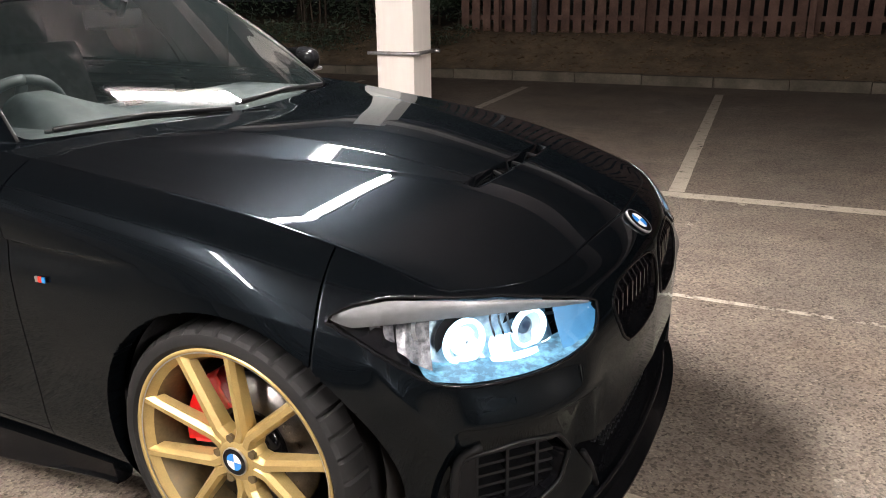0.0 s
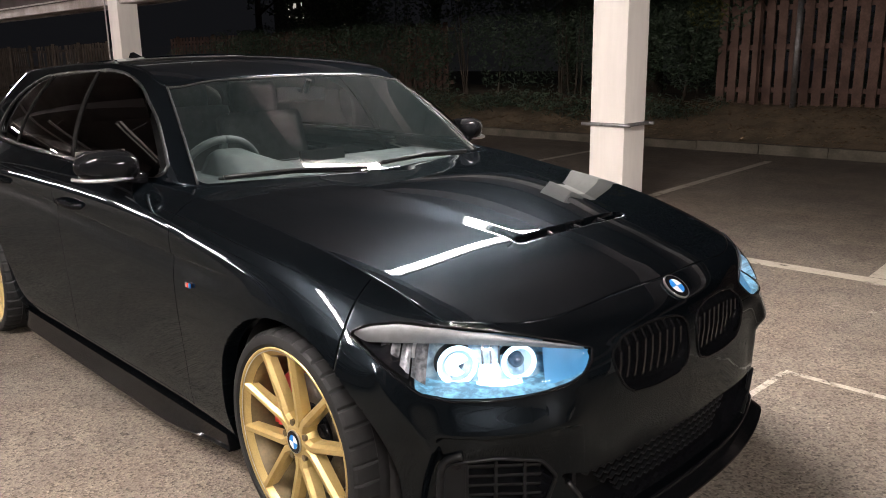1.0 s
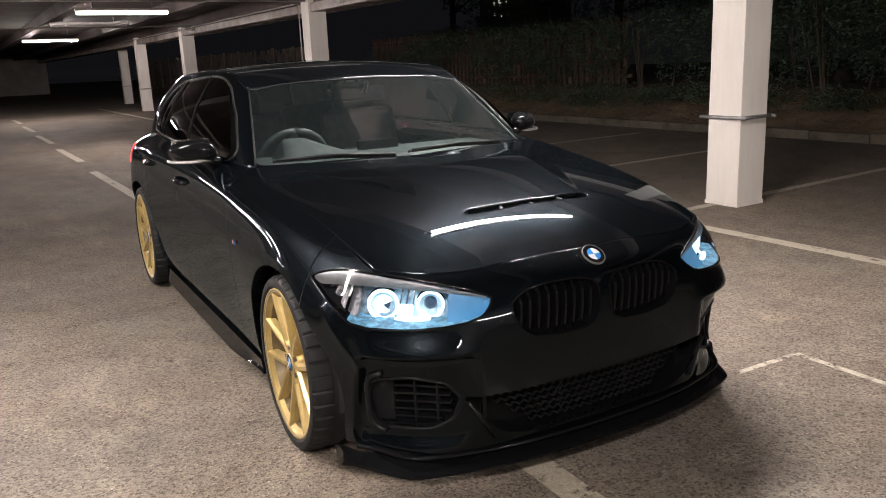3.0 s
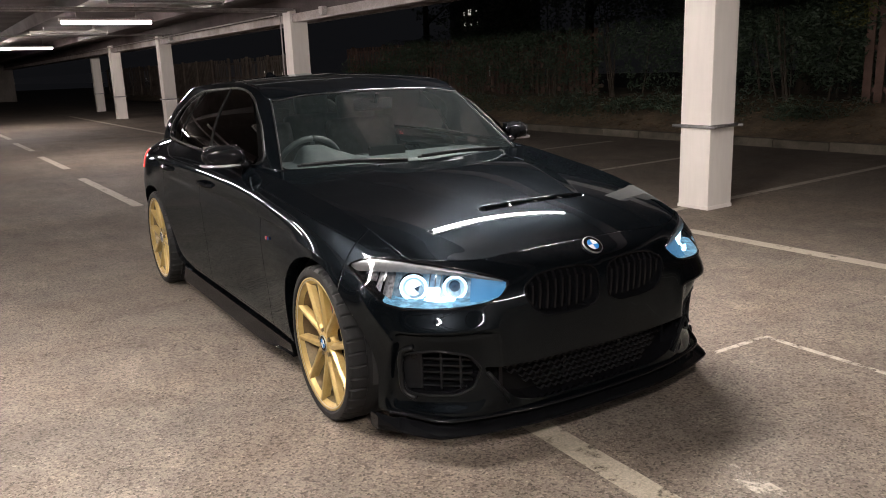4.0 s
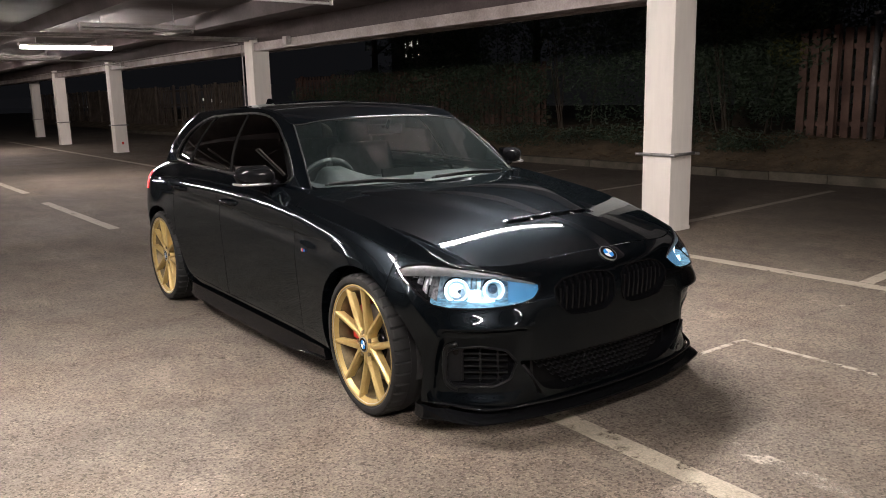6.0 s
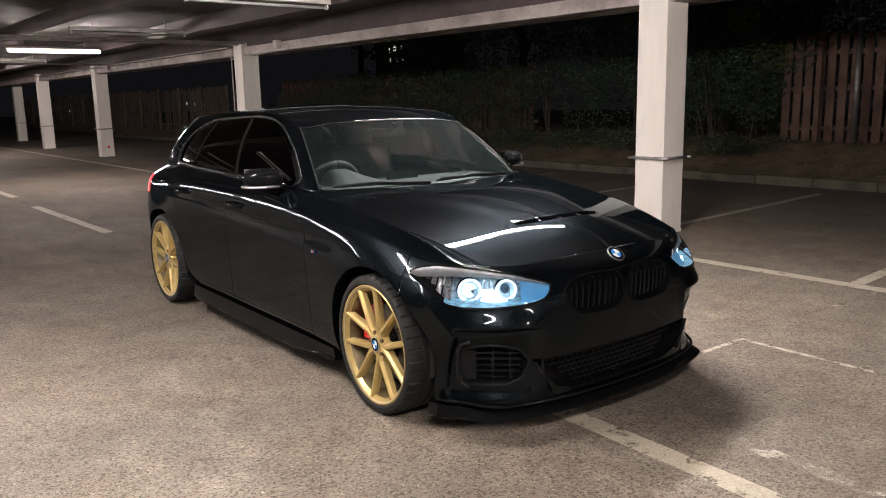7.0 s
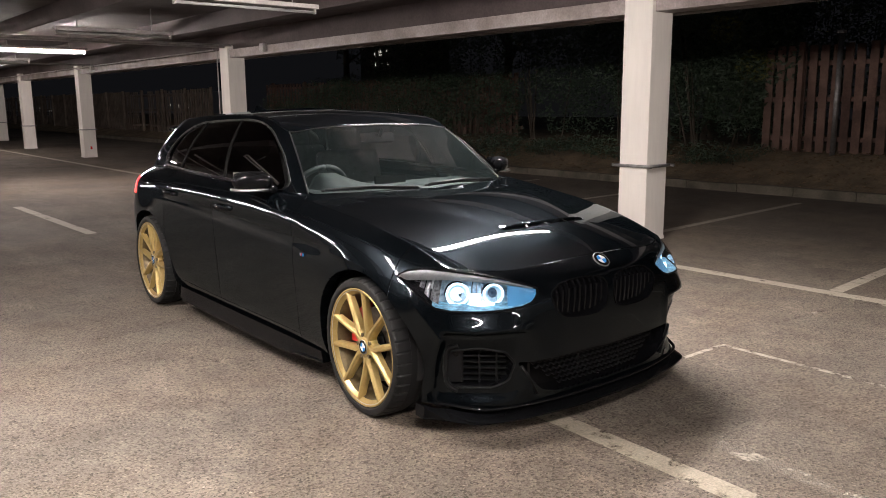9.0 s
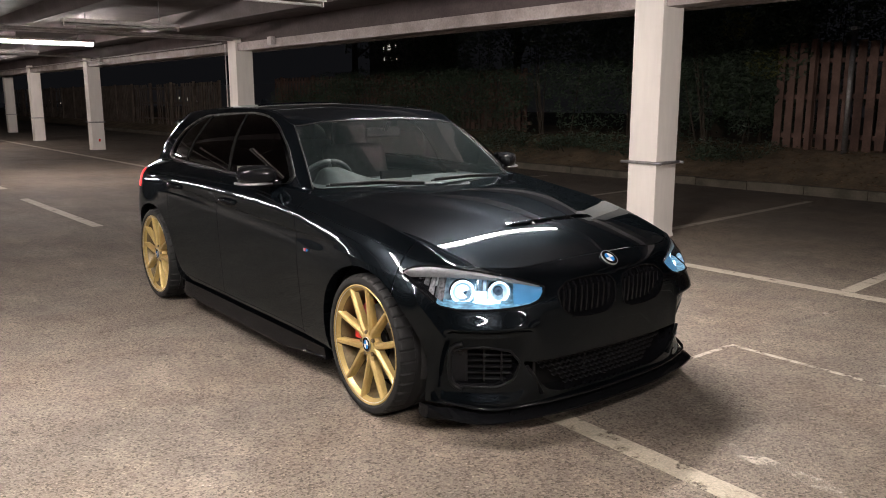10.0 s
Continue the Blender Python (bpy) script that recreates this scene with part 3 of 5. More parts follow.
skirt_line = ring([(-3.53, 0, .34), (-3.50, .45, .34), (-3.41, .70, .33), (-3.28, .81, .32)],
    flank((.84, .845, .84, .835, .832, .832, .835, .842, .85), (.30, .27, .25, .24, .235, .235, .235, .235, .235)),
    [(.345, .812, .24), (.512, .730, .24), (.635, .598, .24), (.695, .43, .24), (.717, .22, .24), (.724, 0, .24)])
lower_door_line = ring([(-3.56, 0, .44), (-3.53, .46, .44), (-3.44, .71, .43), (-3.30, .825, .42)],
    flank((.855, .868, .858, .850, .847, .847, .850, .860, .87), (.40, .37, .36, .35, .345, .345, .345, .345, .345)),
    [(.345, .826, .345), (.515, .735, .345), (.632, .598, .345), (.702, .43, .345), (.723, .22, .345), (.730, 0, .345)])
middle_line = ring([(-3.57, 0, .55), (-3.54, .46, .55), (-3.45, .71, .54), (-3.31, .83, .53)],
    flank((.865, .886, .868, .858, .853, .853, .858, .870, .882), (.52, .50, .49, .48, .475, .47, .465, .46, .46)),
    [(.345, .842, .46), (.528, .758, .46), (.655, .608, .46), (.703, .43, .46), (.726, .22, .46), (.732, 0, .46)])
lamp_line = ring([(-3.56, 0, .68), (-3.53, .46, .68), (-3.44, .70, .67), (-3.30, .82, .66)],
    flank((.868, .890, .874, .865, .862, .862, .868, .878, .886), (.66, .65, .64, .635, .63, .625, .615, .605, .60)),
    [(.345, .848, .575), (.52, .752, .58), (.645, .605, .58), (.693, .43, .58), (.721, .22, .58), (.729, 0, .58)])
shoulder_line = ring([(-3.53, 0, .80), (-3.50, .45, .80), (-3.40, .68, .80), (-3.25, .79, .80)],
    flank((.845, .872, .872, .869, .868, .868, .868, .870, .868), (.80, .80, .80, .80, .80, .785, .76, .74, .715)),
    [(.335, .812, .665), (.50, .728, .66), (.615, .60, .652), (.662, .43, .645), (.702, .22, .65), (.716, 0, .655)])
upper_line = ring([(-3.47, 0, .88), (-3.44, .43, .88), (-3.34, .65, .885), (-3.20, .745, .89)],
    flank((.80, .845, .862, .867, .868, .867, .862, .850, .824), (.895, .898, .898, .895, .892, .882, .865, .84, .80)),
    [(.32, .765, .73), (.475, .705, .708), (.57, .60, .70), (.622, .455, .69), (.677, .23, .693), (.693, 0, .698)])
belt_line = ring([(-3.40, 0, .94), (-3.37, .42, .94), (-3.27, .61, .95), (-3.15, .68, .96)],
    flank((.695, .738, .770, .787, .796, .796, .765, .750, .727), (.965, .985, .982, .978, .972, .963, .935, .905, .855)),
    [(.30, .703, .785), (.447, .688, .739), (.520, .60, .730), (.568, .499, .722), (.608, .25, .737), (.627, 0, .743)])
BODY = Loft([sill_line, skirt_line, lower_door_line, middle_line, lamp_line, shoulder_line, upper_line, belt_line], creases=(3, 5))

V = BODY.s  # v of each ring
car = thing("hatchback_car", "glossy black five-door hatchback with gold wheels and lit headlights", "car")


def u_at(x, k=4):
    return BODY.u_of_x(x, k)


def spread(a, b, step, length):
    return np.linspace(a, b, max(3, int(round(length * abs(b - a) / step)) + 1))


U_LEN = 6.2
ARCH = 0.352


def side_proj(p):
    return p[..., [0, 2]]


def arch_hole(x):
    front = 1.0 if x == 0 else 0.0
    outline = [(x + (ARCH + 0.048 * max(0.0, math.cos(t)) ** 1.5 * front) * math.cos(t), WHEEL_Z + 0.01 + ARCH * math.sin(t)) for t in np.linspace(-0.25, math.pi + 0.25, 48)]
    return (side_proj, outline + [(x - 0.28, -0.3), (x + 0.28, -0.3)], (0, -0.05, 0), 1.0)


GAP = 0.0004


CREASE_X, CREASE_Z = (-2.75, -2.23, -1.5, -0.78, -0.43, -0.2), (0.880, 0.852, 0.806, 0.775, 0.763, 0.760)


def shoulder(g):
    """The sharp shoulder line and the hollow under it."""
    x, z = g[..., 0], g[..., 2]
    t = np.clip((x + 2.80) / 0.25, 0, 1) * np.clip((-0.19 - x) / 0.25, 0, 1)
    low = np.interp(x, CREASE_X, CREASE_Z) - z
    hollow = np.clip(low / 0.005, 0, 1) * 0.5 * (1 + np.cos(np.pi * np.clip((low - 0.005) / 0.085, 0, 1)))
    g[..., 1] += -0.008 * t * hollow
    return g


def side_panel(name, x0, x1, v0, v1, holes=(), step=0.0072, label=""):
    g = shoulder(BODY.at(spread(u_at(x0) + GAP, u_at(x1) - GAP, step, U_LEN), np.linspace(v0, v1, max(4, int((v1 - v0) / 0.0040)))))
    verts, faces, pieces = panel(g, holes)
    for flipped in (False, True):
        v, f = mirrored(verts, faces) if flipped else (verts, faces)
        ob = part(name, (v, f), M_PAINT, car, label, True)
        sharp(ob, 50)
        for cover, wall, mid in pieces:
            w = mirrored(*wall) if flipped else wall
            part("arch_lip", w, M_PAINT, ob, "", True)


V_SILL = V[1] + 0.02
side_panel("front_wing", -0.60, 0.235, 0.0, 1.0, [arch_hole(0.0)])
side_panel("front_door", -1.60, -0.60, V_SILL + 0.004, 1.0)
side_panel("rear_door", -2.42, -1.60, V_SILL + 0.004, 1.0, [arch_hole(AXLE_R)])
side_panel("sill", -2.42, -0.60, 0.0, V_SILL, [arch_hole(AXLE_R)])
side_panel("rear_quarter", -3.24, -2.42, 0.0, 1.0, [arch_hole(AXLE_R)])

# tail
g = BODY.at(spread(0.0, u_at(-3.24) - GAP, 0.03, U_LEN), np.linspace(0, 1, 40))
v, f, _ = panel(g)
part("tail_panel", both(v, f), M_PAINT, car, "", True)


# nose
def front_proj(p):
    return p[..., [1, 2]]


def corner_proj(p):
    """Angle round the nose, as metres, and height."""
    return np.stack([0.75 * np.arctan2(p[..., 1], p[..., 0] - 0.0), p[..., 2]], -1)


def deg(a):
    return 0.75 * radians(a)


LAMP = rounded([(deg(30.6), .650), (deg(31.6), .622), (deg(33.2), .602), (deg(36), .590), (deg(41), .584), (deg(48), .579), (deg(55.5), .578), (deg(59.5), .588), (deg(63), .616), (deg(68), .656), (deg(73.8), .697),
                (deg(70.5), .722), (deg(65), .734), (deg(57), .732), (deg(50), .722), (deg(43.7), .704), (deg(36.5), .678)], 0.3)
KIDNEY = rounded([(.022, .635), (.050, .662), (.11, .671), (.21, .672), (.295, .657), (.345, .625), (.346, .590), (.320, .542), (.280, .514), (.185, .504), (.080, .507), (.034, .526), (.020, .565)], 0.35)
INTAKE = rounded([(-0.5, .347), (.43, .350), (.515, .352), (.47, .29), (.40, .215), (.30, .190), (-0.5, .190)], 0.3)
FOG = rounded([(.742, .408), (.66, .424), (.56, .400), (.515, .345), (.54, .275), (.60, .248), (.725, .246), (.748, .32)], 0.2)
nose_holes = [arch_hole(0.0), (corner_proj, LAMP, (-0.11, -0.08, 0.0), 0.96), (front_proj, KIDNEY, (-0.05, 0, 0.0), 0.94),
              (front_proj, INTAKE, (-0.10, 0, 0.0), 0.97), (front_proj, FOG, (-0.07, -0.03, 0), 0.85)]
g = BODY.at(spread(u_at(0.235) + GAP, 1.0, 0.0060, U_LEN), np.linspace(0, 1, 160))
t = np.clip((0.500 - g[..., 2]) / 0.022, 0, 1) * np.clip((g[..., 2] - 0.17) / 0.06, 0, 1) * np.clip((g[..., 1] - 0.45) / 0.09, 0, 1) * np.clip((0.785 - g[..., 1]) / 0.022, 0, 1)
lip = np.clip((0.580 - g[..., 2]) / 0.09, 0, 1) * np.clip((g[..., 2] - 0.17) / 0.06, 0, 1) * np.clip((g[..., 1] - 0.40) / 0.14, 0, 1) * np.clip((0.80 - g[..., 1]) / 0.05, 0, 1)
t, lip = t * t * (3 - 2 * t), lip * lip * (3 - 2 * lip)
g[..., 0] += 0.016 * lip - 0.030 * t
g[..., 1] += 0.012 * lip - 0.022 * t
# edge that runs down from the headlight's outer corner to the recess
q = corner_proj(g)
_, place = nearest(q, [(deg(67.0), .625), (deg(57.5), .452), (deg(57.4), .450)])
gap = np.linalg.norm(q - place, axis=-1)
ridge = 0.009 * np.exp(-gap / 0.016)
g[..., 0] += ridge * 0.55
g[..., 1] += ridge * 0.80
v, f, pieces = panel(g, nose_holes, fold=0.01)
nose = part("front_bumper", both(v, f), M_PAINT, car, "", True)
_, (lamp_cover, lamp_wall, lamp_mid), (kid_cover, kid_wall, kid_mid), (int_cover, int_wall, int_mid), (fog_cover, fog_wall, fog_mid) = pieces


def coons(rear, front, centre, side, nu, nv):
    """A patch between four edges: rear and front run from the middle out, centre and side from back to front."""
    s, t = np.linspace(0, 1, nu), np.linspace(0, 1, nv)
    a, b, c, d = curve(rear, t), curve(front, t), curve(centre, s), curve(side, s)
    S, T = s[:, None, None], t[None, :, None]
    return ((1 - S) * a[None] + S * b[None] + (1 - T) * c[:, None] + T * d[:, None]
            - ((1 - S) * (1 - T) * a[0] + (1 - S) * T * a[-1] + S * (1 - T) * b[0] + S * T * b[-1]))


# bonnet with its power dome and slot vent
R7 = [tuple(p) for p in BODY.c[7]]
side_line = [(-0.70, .772, .946), *R7[10:13], *R7[13:15]]
front_line = [R7[18], R7[17], R7[16], R7[15], R7[14]]
grid = coons([(-0.53, 0, .950), (-0.585, .40, .949), (-0.70, .772, .946)], front_line,
             [(-0.53, 0, .950), (-0.30, 0, .938), (0.0, 0, .912), (0.25, 0, .872), (0.42, 0, .830), (0.545, 0, .785), R7[18]], side_line, 190, 120)
x, y = grid[..., 0], grid[..., 1]


def step_up(t):
    t = np.clip(t, 0, 1)
    return t * t * (3 - 2 * t)


crown = 0.040 * np.clip(y / 0.76, 0, 1) * (1 - np.clip(y / 0.76, 0, 1)) * step_up((0.66 - x) / 0.5)
# an even sheet inside its edges
grid[..., 2] += crown
terms = np.stack([x ** i * y ** (2 * j) for i in range(6) for j in range(4)], -1)
even = terms @ np.linalg.lstsq(terms.reshape(-1, terms.shape[-1]), grid[..., 2].ravel(), rcond=None)[0]
us, ws = np.linspace(0, 1, grid.shape[0])[:, None], np.linspace(0, 1, grid.shape[1])[None]
free = step_up(us / 0.10) * step_up((1 - us) / 0.12) * step_up((1 - ws) / 0.12)
grid[..., 2] = grid[..., 2] * (1 - free) + even * free
# dome: a facet that widens from the vent's corner to the windscreen
back = np.clip(0.30 - x, 0, 1)
dome_y = 0.262 + 0.40 * back
facet = 0.034 + 0.18 * back
dome_h = 0.003 + 0.018 * step_up(back / 0.50)
slot_x = 0.330 - 0.020 * (y / 0.26) ** 2
dome = dome_h * np.clip((dome_y - y) / facet, 0, 1) * step_up((slot_x + 0.004 - x) / 0.012) * step_up((x + 0.62) / 0.45)
slot = 0.024 * step_up((0.268 - y) / 0.008) * step_up((x - slot_x + 0.012) / 0.006) * step_up((slot_x + 0.013 - x) / 0.006)
grid[..., 2] += dome - slot
v, f, _ = panel(grid * np.array((1, 1, 1)), (), 0.014, True)
bonnet = part("bonnet", both(v, f), M_PAINT, car, "black bonnet with a raised dome and a slot vent", True)

# cabin: rings from the middle of the rear window round the pillars to the middle of the windscreen
low = [(-3.33, 0, .955), (-3.28, .40, .957), (-3.14, .60, .965), R7[4], R7[5], R7[6], R7[7], R7[8], R7[9],
       (-0.92, .768, .958), (-0.80, .738, .951), (-0.735, .690, .943), (-0.675, .54, .940), (-0.605, .36, .938), (-0.555, 0, .936)]
top = [(-3.24, 0, 1.285), (-3.15, .36, 1.282), (-3.02, .492, 1.284), (-2.84, .534, 1.308), (-2.58, .552, 1.331), (-2.20, .560, 1.349), (-1.95, .564, 1.356),
       (-1.70, .567, 1.357), (-1.44, .570, 1.344), (-1.32, .574, 1.325), (-1.215, .580, 1.292), (-1.155, .566, 1.268), (-1.128, .45, 1.279), (-1.105, .30, 1.290), (-1.085, 0, 1.297)]


def between(k):
    res = []
    for i, (a, b) in enumerate(zip(low, top)):
        m = np.array(a) * (1 - k) + np.array(b) * k
        side = 3 <= i <= 10
        belly = 4 * k * (1 - k)
        res.append(tuple(m + belly * (np.array((0, 0.030 if i < 9 else 0.018, 0.004)) if side else np.array((0.003 if i > 10 else -0.03, 0, 0.003)))))
    return res


CABIN = Loft([low, between(0.33), between(0.66), top])
UA0, UA1, UC = CABIN.t[10], CABIN.t[11], CABIN.t[4]
US = np.concatenate((np.linspace(0, UC, 40), np.linspace(UC, UA0, 110)[1:], np.linspace(UA0, UA1, 8)[1:], np.linspace(UA1, 1, 40)[1:]))


def cabin_proj(p):
    """Windows are cut by their place along and up the cabin."""
    return np.broadcast_to(CABIN_Q, p.shape[:2] + (2,)).copy()


vs = np.linspace(0, 1, 36)
CABIN_Q = np.stack(np.meshgrid(US * 3.0, vs * 0.4, indexing="ij"), -1)
g = CABIN.at(US, vs)


def window(u0, u1, v0, v1, r):
    return rounded([(u0 * 3.0, v0 * 0.4), (u1 * 3.0, v0 * 0.4), (u1 * 3.0, v1 * 0.4), (u0 * 3.0, v1 * 0.4)], r)


UB, UD = CABIN.t[7], CABIN.t[9]
side_glass = rounded([(UC * 3.0 - 0.03, 0.045 * 0.4), ((UA0 + 0.002) * 3.0, 0.03 * 0.4), ((UA0 + 0.001) * 3.0, 0.60 * 0.4), (UD * 2.1 + UA0 * 0.9, 0.78 * 0.4), (UD * 3.0 - 0.03, 0.865 * 0.4), (CABIN.t[8] * 3.0, 0.91 * 0.4), (UB * 3.0, 0.915 * 0.4),
                      (UC * 3.0 + 0.20, 0.86 * 0.4), (UC * 3.0 + 0.03, 0.62 * 0.4)], 0.46)
screen = rounded([((UA1 + 0.002) * 3.0, 0.012), (3.2, 0.012), (3.2, 0.388), ((UA1 + 0.002) * 3.0, 0.388)], 0.06)
rear_glass = rounded([(-0.4, 0.05), (CABIN.t[2] * 3.0 - 0.02, 0.05), (CABIN.t[2] * 3.0 - 0.02, 0.36), (-0.4, 0.36)], 0.1)
v, f, cab = panel(g, [(cabin_proj, side_glass, (0, -0.012, 0), 0.995), (cabin_proj, screen, (0, 0, 0), 1.0), (cabin_proj, rear_glass, (0.01, 0, 0), 0.99)], 0.012)
cabin = part("pillar_frame", both(v, f), M_PAINT, car, "", True)
(sg_cover, sg_wall, sg_mid), (ws_cover, _, _), (rg_cover, _, _) = cab


def even_sheet(cover, axis, others, lift):
    """A pane laid through the cut-out as an even, gently bowed sheet."""
    p = np.array(cover[0])
    a, b = p[:, others[0]], p[:, others[1]]
    terms = np.stack([a ** i * b ** j for i in range(3) for j in range(3)], -1)
    p[:, axis] = terms @ np.linalg.lstsq(terms, p[:, axis], rcond=None)[0] + lift
    return [tuple(q) for q in p], cover[1]


sg_cover = even_sheet(sg_cover, 1, (0, 2), -0.003)
windscreen = part("windscreen", both(*ws_cover), M_GLASS, car, "clear raked windscreen", True)
windscreen.visible_shadow = False
part("rear_window", both(*rg_cover), M_TINT, car, "", True)
for flipped in (False, True):
    c = mirrored(*sg_cover) if flipped else sg_cover
    w = mirrored(*sg_wall) if flipped else sg_wall
    ob = part("side_window", c, M_TINT, car, "dark privacy glass", True)
    part("window_seal", w, M_TRIM, ob, "", True)

edge = [tuple(p) for p in CABIN.at([UA1 + 0.001], np.linspace(0.02, 0.985, 24))[0]] + [tuple(p) for p in CABIN.at(np.linspace(UA1 + 0.004, 1.0, 24), [0.985])[:, 0]]
edge += [(x, -y, z) for x, y, z in edge[::-1]]
part("windscreen_trim", pipe(edge, 0.0045), M_FRAME, car, "satin black windscreen trim", True)

# shelf between the foot of the pillar and the shoulder
xs = np.linspace(-1.04, -0.66, 16)
outer = np.stack([xs, np.interp(xs, (-1.55, -1.0, -0.60), (.797, .797, .767)), np.interp(xs, (-1.55, -1.0, -0.60), (.971, .962, .934))], -1)
inner = np.stack([xs, np.interp(xs, (-1.0, -0.92, -0.80, -0.735, -0.66), (.785, .758, .728, .680, .62)), np.interp(xs, (-1.55, -1.0, -0.60), (.972, .962, .937))], -1)
rows = [tuple(p) for p in np.concatenate([inner, outer])]
quads = [(k, k + 1, k + 17, k + 16) for k in range(15)]
for v, f in ((rows, quads), mirrored(rows, quads)):
    part("shoulder_shelf", (v, f), M_PAINT, car, "", True)

# roof
side_r = top[2:12]
roof_grid = coons([top[0], top[1], top[2]], [top[14], top[13], top[12], top[11]],
                  [top[0], (-2.85, 0, 1.358), (-2.45, 0, 1.383), (-2.0, 0, 1.393), (-1.6, 0, 1.383), (-1.3, 0, 1.349), top[14]], side_r, 70, 40)
v, f, _ = panel(roof_grid, (), 0.01, True)
part("roof", both(v, f), M_PAINT, car, "", True)


# ---- wheels ----
def lathe(profile, n, mod=None, a0=0.0, a1=2 * math.pi):
    """Turns (radius, along) pairs round the y axis."""
    closed = abs(a1 - a0 - 2 * math.pi) < 1e-6
    steps = n if closed else n + 1
    verts, faces = [], []
    for k in range(steps):
        t = a0 + (a1 - a0) * k / n
        for j, (r, w) in enumerate(profile):
            r2 = r + (mod(k, j) if mod else 0)
            verts.append((r2 * math.cos(t), w, r2 * math.sin(t)))
    m = len(profile)
    for k in range(n):
        k2 = (k + 1) % steps
        for j in range(m - 1):
            faces.append((k * m + j, k * m + j + 1, k2 * m + j + 1, k2 * m + j))
    return verts, faces


def disc(r, w, n=32, a0=0.0, a1=2 * math.pi):
    v = [(0, w, 0)] + [(r * math.cos(a0 + (a1 - a0) * k / n), w, r * math.sin(a0 + (a1 - a0) * k / n)) for k in range(n + 1)]
    return v, [(0, k + 1, k + 2) for k in range(n)]


RIM_R, TYRE_R = 0.268, 0.322


def spoke_mesh(side):
    """One arm of a pair: from the hub out to the rim, along x, leaning to one side."""
    verts, faces = [], []
    rows = 12
    for k in range(rows + 1):
        t = k / rows
        r = 0.040 + t * (RIM_R - 0.052)
        off = side * (0.011 + 0.085 * max(0.0, (r - 0.075) / 0.181))
        half = 0.0165 - 0.0040 * t + 0.004 * t ** 6
        face = -(0.086 + 0.018 * t)
        back = face + 0.042 - 0.012 * t
        for z, y in ((-half - 0.003, back), (-half, face + 0.011), (-half * 0.45, face), (half * 0.45, face), (half, face + 0.011), (half + 0.003, back)):
            verts.append((r, y, off + z))
    for k in range(rows):
        for j in range(6):
            a, b = k * 6 + j, k * 6 + (j + 1) % 6
            faces.append((a, b, b + 6, a + 6))
    return verts, faces


def turned(vf, angle):
    c, s = math.cos(angle), math.sin(angle)
    return [(x * c - z * s, y, x * s + z * c) for x, y, z in vf[0]], vf[1]


def roundel(parent, r, thick=0.006):
    """A round emblem: blue and white quarters in a black ring with a bright edge; it faces -y."""
    ob = part("emblem", lathe([(0, 0.0), (r, 0.0), (r, -thick), (r * 0.97, -thick - 0.001), (r * 0.93, -thick), (0, -thick + 0.001)], 40), M_SILVER, parent, "round blue and white emblem", True)
    part("ring", lathe([(r * 0.93, -thick - 0.0005), (r * 0.60, -thick - 0.001)], 40), M_GLOSS, ob)
    for k in range(4):
        part("quarter", disc(r * 0.60, -thick - 0.0012, 10, k * math.pi / 2, (k + 1) * math.pi / 2), M_BLUE if k % 2 else M_WHITE, ob)
    return ob


